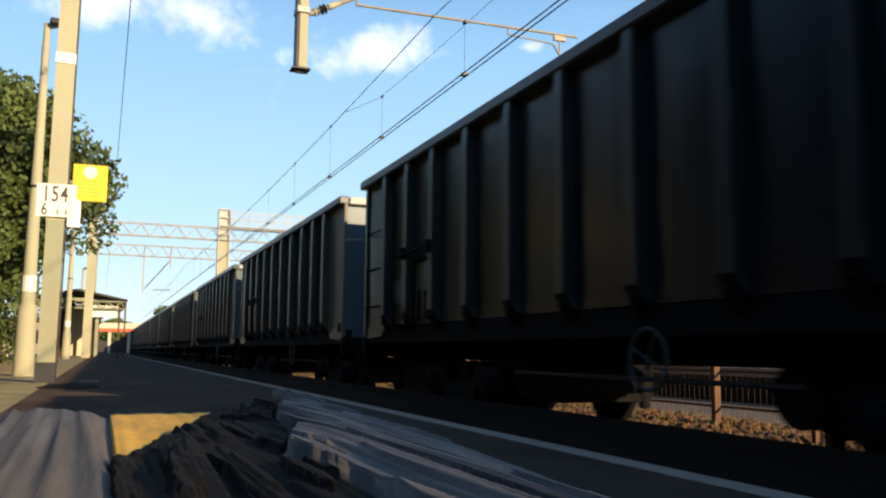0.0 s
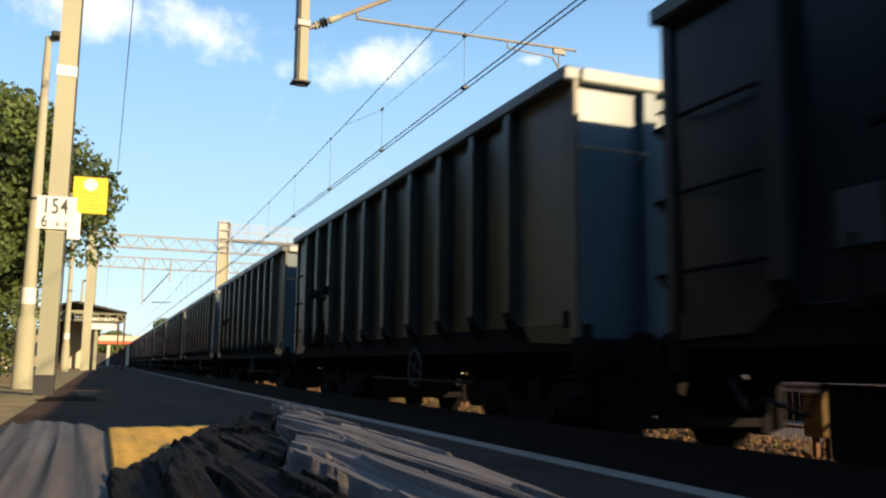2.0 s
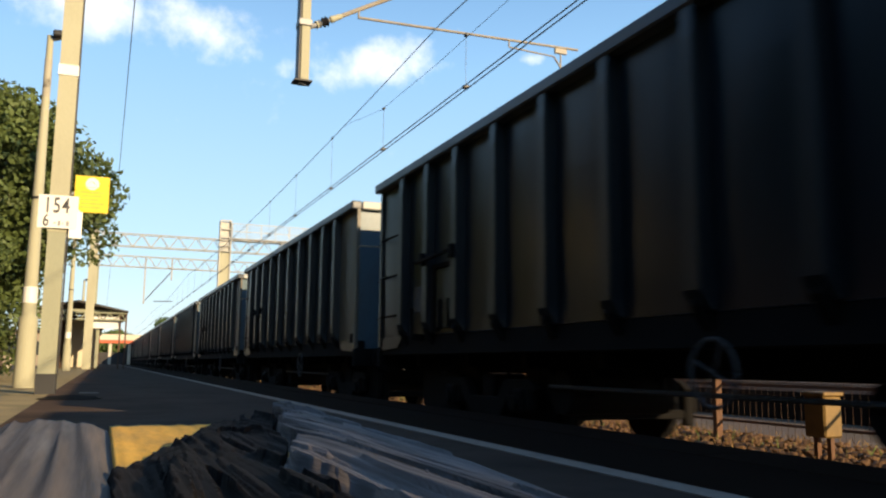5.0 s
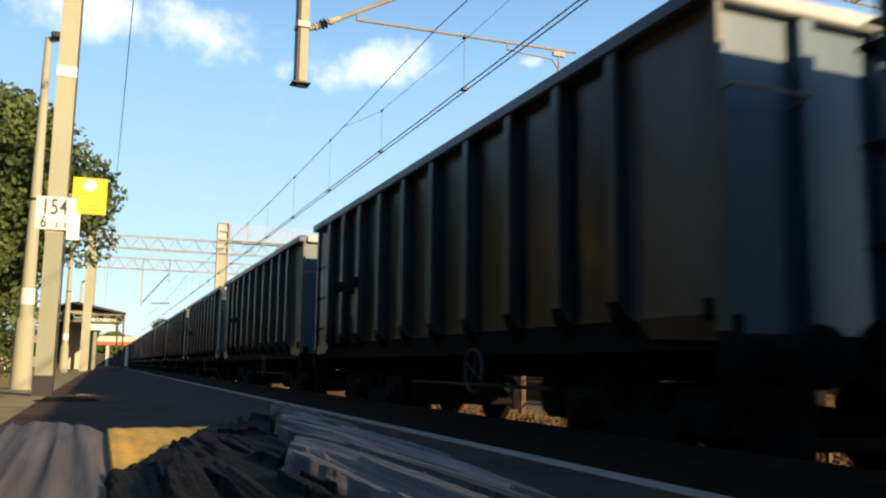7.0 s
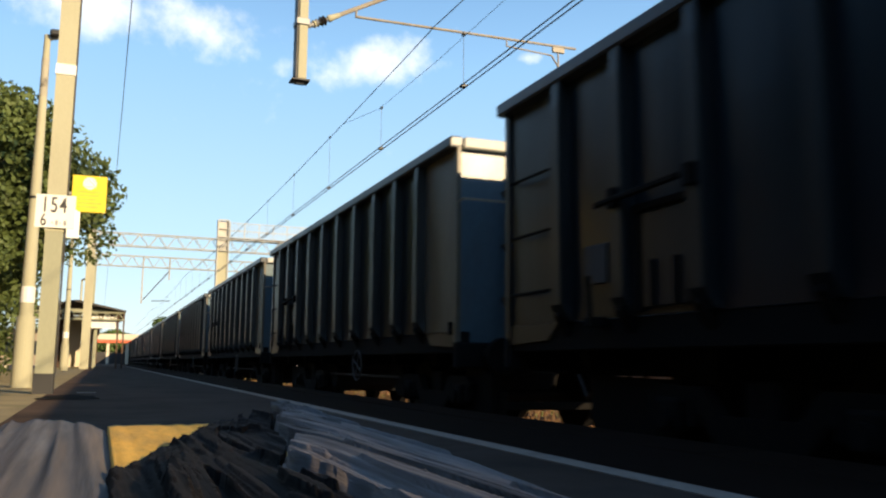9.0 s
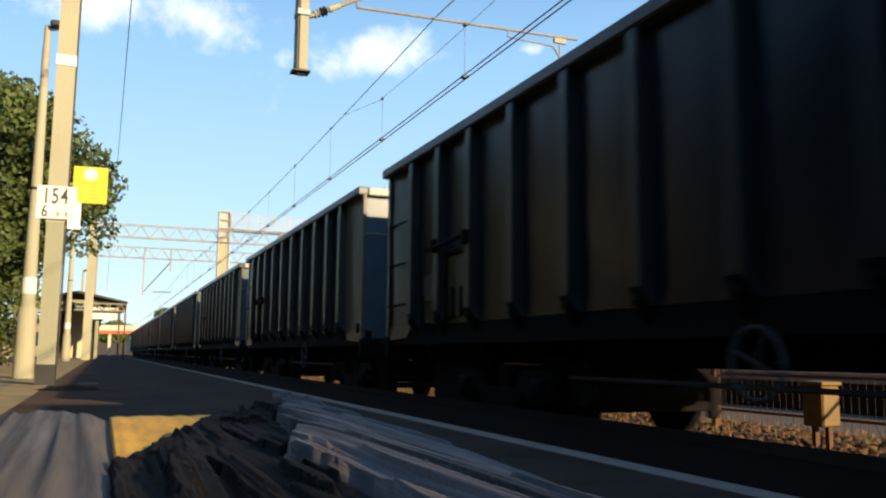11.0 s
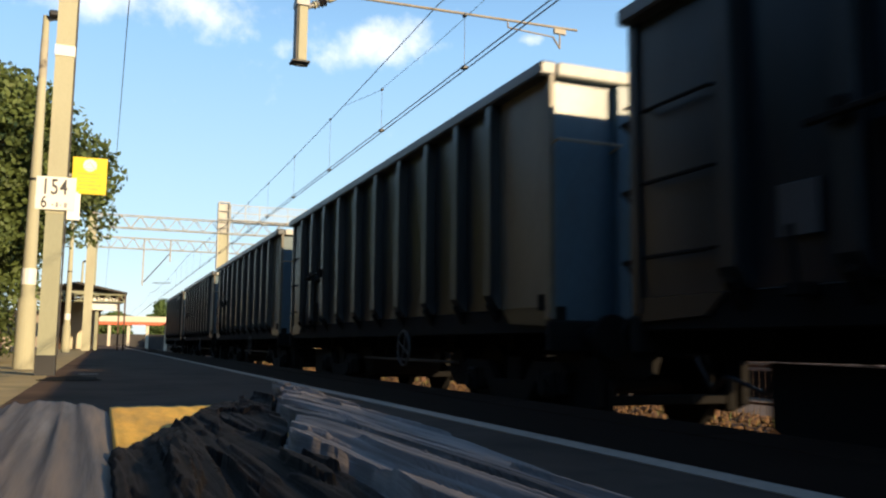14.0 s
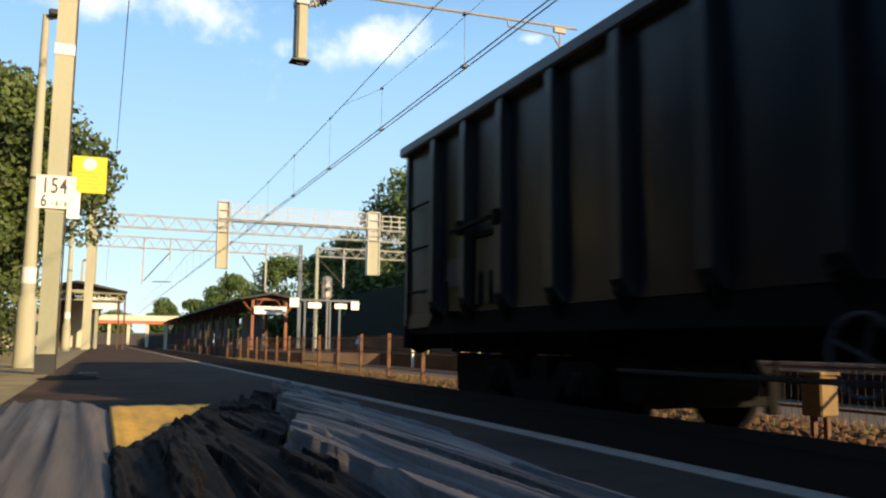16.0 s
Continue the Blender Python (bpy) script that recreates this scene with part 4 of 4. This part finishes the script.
def build_canopy(x0, x1, y0, y1, ridge, eave, label, board, bays, mat_post):
    c = thing("platform_canopy", label, "canopy")
    xm = (x0 + x1) / 2
    for s, xe in ((-1, x0), (1, x1)):
        out = [(xm, ridge), (xe, eave), (xe, eave - 0.12), (xm, ridge - 0.14)]
        part("roof", prism(out, "y", y0, y1), ROOFING, c)
    for i in range(bays):
        y = y0 + 0.8 + (y1 - y0 - 1.6) * i / (bays - 1)
        for x in (xm - 1.2, xm + 1.2):
            # Bays behind the front one get dark timber: shade under the roof as colour.
            wood = mat_post if i == 0 else DARKTIMBER
            part("post", box(x - 0.1, x + 0.1, y - 0.1, y + 0.1, -0.02, eave), wood, c)
            br = bmesh.new()
            add_rod(br, (x, y, eave - 1.0), (x + (0.8 if x > xm else -0.8), y, eave - 0.1), 0.06, sides=4)
            add_rod(br, (x, y, eave - 1.0), (x - (0.8 if x > xm else -0.8), y, eave), 0.06, sides=4)
            part("brace", br, wood, c)
        part("tie_beam", box(x0 + 0.3, x1 - 0.3, y - 0.08, y + 0.08, eave - 0.1, eave + 0.06), wood, c)
    if x0 < 0:
        part("front_truss", add_truss(bmesh.new(), (x0 + 0.3, y0 + 0.3, eave - 0.62), (x1 - 0.1, y0 + 0.3, eave - 0.62), 0.45, 0.3, 8, 0.035), mat_post, c)
        for x in (x1 - 0.45, x1 - 0.1):
            part("slim_post", box(x - 0.05, x + 0.05, y0 + 0.25, y0 + 0.35, 0.0, eave - 0.1), DARKTIMBER, c)
    if board:
        bx0, bx1, bz0, bz1 = board
        b = thing("station_board", "white station board hung below the canopy", "sign")
        part("panel", box(bx0, bx1, y0 + 0.40, y0 + 0.46, bz0, bz1), BOARD, b)
        if bx0 > 5:
            part("text_bar", box(bx0 + (bx1 - bx0) * 0.3, bx1 - (bx1 - bx0) * 0.12, y0 + 0.392, y0 + 0.398, (bz0 + bz1) / 2 - 0.07, (bz0 + bz1) / 2 + 0.07), INK, b)
        for x in (bx0 + 0.2, bx1 - 0.2):
            part("hanger", box(x - 0.02, x + 0.02, y0 + 0.41, y0 + 0.45, bz1, eave + 0.02), BLACK, b)


build_canopy(-4.5, 1.4, 57.5, 73, 4.3, 3.7, "timber platform shelter with a dark low roof", (-0.95, 0.95, 2.55, 3.3), 4, GREYPOST)
build_canopy(8.9, 13.4, 60, 132, 4.1, 3.65, "long dark-roofed island platform canopy on red-brown posts", (10.0, 12.3, 2.55, 3.1), 10, TIMBER_RED)


fw = thing("wall_far", "dark wall of the far station throat", "wall", kind="structure")
part("wall_panel", box(-9, 14, 150, 150.4, GROUND_Z, 1.9), ROOFING, fw)
sw = thing("shelter_wall", "cream-painted back wall of the platform shelter", "wall")
part("panel", box(-4.4, -0.5, 71.0, 71.2, -0.02, 3.55), CREAM, sw)
# Added dark panels between open posts; they stand for shade below the roof.
cw = thing("canopy_partition", "added dark panels for the shade under the island canopy", "partition")
for k in range(11):
    part("panel", box(11.05, 11.2, 63 + k * 6.1, 67.3 + k * 6.1 - 0.7 * (k % 3), -0.02, 2.7), ROOFING, cw)


def build_signboards():
    f = thing("information_frame", "grey steel frame carrying white notice boards", "sign", pose(0, 58, 0))
    part("beam", box(12.6, 17.0, -0.06, 0.06, 3.45, 3.58), BLUEGREY, f)
    for x in (13.1, 13.8, 14.9, 15.6):
        part("post", box(x - 0.07, x + 0.07, -0.05, 0.05, -0.02, 3.449), BLUEGREY, f)
    for x, w, z0, z1 in ((12.0, 0.65, 3.0, 3.65), (13.3, 0.95, 2.95, 3.35), (15.2, 0.9, 2.95, 3.32), (16.4, 0.6, 2.9, 3.5)):
        part("board", box(x, x + w, -0.12, -0.065, z0, z1), BOARD, f)
    s = thing("light_signal", "tall silver railway signal head on a mast", "signal", pose(15.7, 62, 0))
    part("mast", rod((0, 0, -0.02), (0, 0, 3.8), 0.08), GALV, s)
    part("head", box(-0.35, 0.35, -0.1, 0.2, 3.8, 5.6, 0.2), GALV, s)
    part("hood", rod((0.02, -0.3, 4.6), (0.02, -0.1, 4.6), 0.16), BLACK, s)
    part("back_plate", box(-0.45, -0.36, -0.1, 0.1, 3.7, 5.5, 0.01), BLACK, s)


build_signboards()


def build_bridge():
    b = thing("station_overpass", "cream overpass with a red band across the tracks", "bridge", pose(0, 130, 0))
    part("deck", box(-14, 11, 0, 6, 3.2, 4.3), CREAM, b)
    part("red_band", box(-14, 11, -0.05, -0.004, 3.05, 3.5), REDBAND, b, "red painted band")
    for i in range(9):
        x = -12 + i * 2.6
        part("pillar", box(x - 0.2, x + 0.2, 0.3, 1, GROUND_Z, 3.198), CREAM, b)
    w = thing("station_building", "low pale station building behind the shelter", "building", pose(0, 90, 0))
    part("wall", box(-12, -0.6, 0, 8, -0.02, 3.2), BRICKY, w)
    part("roof", box(-12.4, -0.2, -0.4, 8.4, 3.201, 3.5), ROOFING, w)
    for i in range(5):
        part("window", box(-10.8 + i * 2.1, -9.6 + i * 2.1, -0.04, 0.0, 1.0, 2.3), DARKGLASS, w)


build_bridge()


# ---- trees ----
def build_tree(name, label, x, y, z, height, crown_z, radii, leaves, size, mat, seed, clumps=26):
    r = random.Random(seed)
    t = thing(name, label, "tree", pose(x, y, z))
    tr = bmesh.new()
    add_rod(tr, (0, 0, -0.1), (0.1, 0.05, crown_z), 0.028 * height, 0.02 * height, 10)
    top = Vector((0.1, 0.05, crown_z))
    centres = []
    for k in range(clumps):
        a, u = r.uniform(0, 6.28), r.uniform(-0.85, 1.0)
        rad = math.sqrt(max(0.05, 1 - u * u)) * r.uniform(0.55, 1.0)
        c = Vector((math.cos(a) * rad * radii[0], math.sin(a) * rad * radii[0], crown_z + radii[1] + u * radii[1]))
        centres.append((c, r.uniform(0.22, 0.42) * radii[0]))
        if k % 2 == 0:
            mid = top.lerp(c, 0.5) + Vector((0, 0, -0.2))
            add_rod(tr, top if c.z > crown_z + 0.4 else Vector((0, 0, crown_z * 0.6)), mid, 0.010 * height, 0.006 * height, 6)
            add_rod(tr, mid, c, 0.006 * height, 0.002 * height, 5)
    part("trunk", tr, BARK, t)
    n = leaves
    which = np.array([r.randrange(clumps) for _ in range(n)])
    cc = np.array([c[0][:] for c in centres])[which]
    rr = np.array([c[1] for c in centres])[which]
    rs = np.random.RandomState(seed)
    d = rs.normal(size=(n, 3))
    d /= np.linalg.norm(d, axis=1)[:, None]
    p = cc + d * (rr * rs.uniform(0.45, 1.08, n) ** 0.7)[:, None] * np.array([1.15, 1.15, 0.85])
    a = rs.normal(size=(n, 3))
    a /= np.linalg.norm(a, axis=1)[:, None]
    b = np.cross(a, rs.normal(size=(n, 3)))
    b /= np.linalg.norm(b, axis=1)[:, None]
    s = size * rs.uniform(0.6, 1.3, n)[:, None]
    verts = np.stack([p - a * s, p + b * s * 0.55, p + a * s, p - b * s * 0.55], 1).reshape(-1, 3)
    faces = np.arange(4 * n).reshape(-1, 4)
    me = bpy.data.meshes.new("crown")
    me.from_pydata(verts.tolist(), [], faces.tolist())
    me.materials.append(mat)
    ob = new("crown", me)
    ob.parent = t
    return t


build_tree("tree", "broad leafy tree beside the platform", -3.6, 27, GROUND_Z, 8, 2.95, (3.15, 2.65), 46000, 0.10, LEAF, 11, 60)
build_tree("tree", "dense leafy tree behind the platform fence", -6.0, 33, GROUND_Z, 8, 1.2, (3.6, 3.2), 26000, 0.11, LEAF, 12, 44)
build_tree("shrub", "overgrown shrub beside the platform", -3.6, 22, GROUND_Z, 4, 0.5, (1.7, 1.9), 12000, 0.07, LEAF, 13, 22)
for i, (x, y, h, rad, mat) in enumerate(((31, 82, 18.5, 6.4, LEAF_FAR), (27, 98, 13, 5.0, LEAF_FAR), (24, 118, 12, 5.0, LEAF_FAR), (41, 78, 17, 6.5, LEAF_FAR),
                                         (36, 64, 13, 5.0, LEAF_FAR), (20, 140, 11, 4.5, LEAF_FAR), (12.6, 190, 9.5, 3.2, LEAF_FAR), (46, 66, 15, 6.0, LEAF_FAR), (29, 88, 15, 5.5, LEAF_FAR), (31, 74, 12, 4.5, LEAF_FAR), (-7, 165, 7, 4.5, LEAF_FAR), (2, 175, 6, 4, LEAF_FAR), (16, 160, 8, 4, LEAF_FAR))):
    build_tree("tree", "tall leafy tree beyond the far platform", x, y, GROUND_Z, h, h * 0.10, (rad, h * 0.46), 12000, 0.27, mat, 30 + i, 42)


def build_spruce(x, y, h):
    r = random.Random(3)
    t = thing("spruce", "slim dark spruce tree behind the canopy", "tree", pose(x, y, GROUND_Z))
    part("trunk", rod((0, 0, -0.1), (0, 0, h), 0.16, 0.02), BARK, t)
    v, f = [], []
    for k in range(900):
        u = r.random() ** 0.7
        z = h * (0.12 + 0.88 * u)
        rad = (1 - u) * h * 0.2 + 0.1
        a = r.uniform(0, 6.28)
        b = len(v)
        c, s = math.cos(a), math.sin(a)
        w = 0.16
        v += [(0, 0, z), (c * rad * 0.6 - s * w, s * rad * 0.6 + c * w, z - 0.1), (c * rad, s * rad, z - 0.35), (c * rad * 0.6 + s * w, s * rad * 0.6 - c * w, z - 0.1)]
        f.append((b, b + 1, b + 2, b + 3))
    me = bpy.data.meshes.new("crown")
    me.from_pydata(v, [], f)
    me.materials.append(NEEDLE)
    ob = new("crown", me)
    ob.parent = t


build_spruce(18.4, 140, 12.8)
# Out of view: added to keep sky light and reflections off the wagon sides.
back = thing("wall_back", "added unseen dark wall that blocks sky light from the left", "wall", kind="structure")
part("wall_panel", box(-9.6, -9.0, -70, 70, GROUND_Z, 11.4), material("sky_blocker_dark", (0.008, 0.012, 0.009), 0.9, vary=0.5, scale=2, fine=20, bump=0.6, spec=0.1, depth=0.05), back)
# Flat sheet for the trees' lower foliage, with its shade as a near-black colour.
foliage_sheet = thing("wall_boundary", "flat dark stand-in for shaded foliage behind the far platform", "wall", kind="structure")
part("wall_panel", box(24.5, 24.8, 30, 130, GROUND_Z, 5.7), material("shaded_foliage_dark", (0.008, 0.015, 0.011), 0.9, vary=0.5, scale=1.5, fine=12, bump=0.5, spec=0.15, depth=0.04), foliage_sheet)
hedge = thing("wall_left", "dark brown timber fence along the platform back", "fence", kind="structure")
FENCEWOOD = material("dark_fence_wood", (0.10, 0.065, 0.04), 0.85, vary=0.35, scale=3, fine=40, bump=0.3, stretch=(1, 1, 0.2), rand=0.25)
fme = None
for i in range(180):
    if fme is None:
        ob = part("board", box(-0.015, 0.015, -0.07, 0.07, GROUND_Z, 1.45, 0.004), FENCEWOOD, hedge)
        fme = ob.data
    else:
        ob = new("board", fme)
        ob.parent = hedge
    ob.location = (-3.4, 8 + i * 0.15, 0)


# ---- bench under the camera ----
def rough_board(x0, x1, y0, y1, top, thick, nx, ny, amp, seed, shape=None):
    bm = bmesh.new()
    rows = []
    for j in range(ny + 1):
        row = []
        for i in range(nx + 1):
            u, v = i / nx, j / ny
            x, y = x0 + (x1 - x0) * u, y0 + (y1 - y0) * v
            z = top
            g = 0.8 - 1.9 * abs(noise.noise(Vector((x * 44, y * 0.8, seed)))) + noise.noise(Vector((x * 150, y * 2.0, seed + 3))) * 0.3
            z += amp * g
            if shape:
                x, y, z = shape(u, v, x, y, z)
            row.append(bm.verts.new((x, y, z)))
        rows.append(row)
    for j in range(ny):
        for i in range(nx):
            bm.faces.new((rows[j][i], rows[j][i + 1], rows[j + 1][i + 1], rows[j + 1][i]))
    border = rows[0] + [r[-1] for r in rows[1:]] + rows[-1][-2::-1] + [r[0] for r in rows[-2:0:-1]]
    low = [bm.verts.new((p.co.x, p.co.y, top - thick)) for p in border]
    n = len(border)
    for k in range(n):
        bm.faces.new((border[k], low[k], low[(k + 1) % n], border[(k + 1) % n]))
    bm.faces.new(low)
    bmesh.ops.recalc_face_normals(bm, faces=bm.faces)
    return bm


def left_line(y):
    return 0.009 + 0.27 * max(0.0, y - 0.60)


def crack_line(y):
    return 0.104 + 0.17 * max(0.0, y - 0.48) + 0.006 * math.sin(y * 21)


def right_line(y):
    return 0.190 + 0.05 * min(1.0, max(0.0, (y - 0.3) / 0.7))


def ragged(x, far):
    return far + 0.08 * noise.noise(Vector((x * 60, 2.0, 7.0))) + 0.045 * noise.noise(Vector((x * 130, 5.0, 1.0)))


def ridge(x, y, a, seed):
    return noise.noise(Vector((x * a, y * a * 0.014, seed)))


def bark_shape(u, v, x, y, z):
    """Rotten flank, darkened for shade: rises from the plank towards the crack in rough plates."""
    y = 0.10 + (ragged(u * 0.1, 1.04) - 0.10 - 0.05 * (1 - u)) * v
    x = left_line(y) + (crack_line(y) - left_line(y) - 0.002) * u + 0.004 * noise.noise(Vector((y * 30, u * 4, 2)))
    z = 0.4285 + 0.012 * u ** 0.7 + 0.0035 * ridge(x, y, 60, 1.0) + 0.0012 * ridge(x, y, 240, 4.0) + 0.004 * noise.noise(Vector((x * 45, y * 3, 3)))
    z += 0.0042 * round(1.7 * noise.noise(Vector((x * 38, y * 2.2, 33.0)))) + 0.0016 * round(2.0 * noise.noise(Vector((x * 120, y * 6, 35.0))))
    far = max(0.0, min(1.0, (v - 0.7) / 0.25)) * u
    z += far * 0.004 * round(1.8 * noise.noise(Vector((x * 60, y * 13, 5.0))))
    z += 0.004 * round(1.3 * noise.noise(Vector((x * 42, y * 3.0, 15.0))))
    if u < 0.001 or v > 0.999:
        z -= 0.008
    return x, y, z


def wood_shape(u, v, x, y, z):
    """Grey splintered slab right of the crack, with long grooves along the grain."""
    y = 0.10 + (ragged(0.3 + u * 0.1, 1.10) - 0.10) * v
    x = crack_line(y) + 0.002 + (right_line(y) - crack_line(y)) * u
    z = 0.4450 + 0.0045 * math.sin(min(1.0, u * 1.15) * math.pi) + 0.0022 * ridge(x, y, 70, 8.0) + 0.0008 * ridge(x, y, 380, 2.0)
    z += 0.0024 * round(2.1 * ridge(x, y, 85, 41.0)) + 0.0018 * round(1.8 * noise.noise(Vector((x * 75, y * 1.6, 44.0))))
    z -= 0.016 * max(0.0, ridge(x, y, 120, 12.0) - 0.22) + 0.012 * max(0.0, ridge(x, y, 230, 31.0) - 0.3)
    far = max(0.0, min(1.0, (v - 0.72) / 0.2))
    z += far * 0.0030 * round(1.6 * noise.noise(Vector((x * 48, y * 11, 9.0))) + 0.4 * noise.noise(Vector((x * 200, y * 30, 2.0))))
    if u > 0.97 or u < 0.03:
        z -= 0.012
    return x, y, z


def plank_shape(u, v, x, y, z):
    """The worn right edge of the plank falls away."""
    z -= 0.010 * max(0.0, (u - 0.84) / 0.16) ** 2
    x += 0.026 * max(0.0, 1.06 - y) * u
    y += 0.006 * noise.noise(Vector((x * 30, 1.0, 3.0))) * v
    return x, y, z


def build_bench():
    b = thing("bench", "old wooden platform bench with weathered planks", "bench")
    part("plank", rough_board(-0.36, 0.011, -0.5, 1.065, 0.4285, 0.04, 200, 80, 0.0065, 2.0, plank_shape), GREYWOOD, b, "weathered grey-brown plank", smooth=True)
    part("plank", rough_board(0.013, 0.165, -0.5, 1.065, 0.425, 0.035, 60, 60, 0.0012, 9.0), SEAT_SUNLIT, b, "bench plank with its sunlit yellow put into the colour", smooth=True)
    for y in (-0.3, 0.9):
        part("leg", box(-0.3, 0.15, y - 0.05, y + 0.05, 0.0, 0.386, 0.01), COPING_SHADED, b, "concrete bench leg")
    lg = thing("split_log", "cracked weathered split log with dark bark lying on the bench", "log")
    part("bark", rough_board(0, 1, 0, 1, 0.45, 0.024, 90, 220, 0.0, 5.0, bark_shape), SHADED_BARK, lg, "rotten bark, darkened for the shade of the slab", smooth=True)
    part("wood", rough_board(0, 1, 0, 1, 0.45, 0.024, 110, 220, 0.0, 6.0, wood_shape), LOG, lg, "grey splintered wood", smooth=True)


build_bench()


def motions():
    for i, w in enumerate(wagons):
        rows = [(t, pose(TRACK_X, y - H2 - PITCH * i, RAIL_Z)) for t, y in TAIL]
        walk(w, rows)


motions()
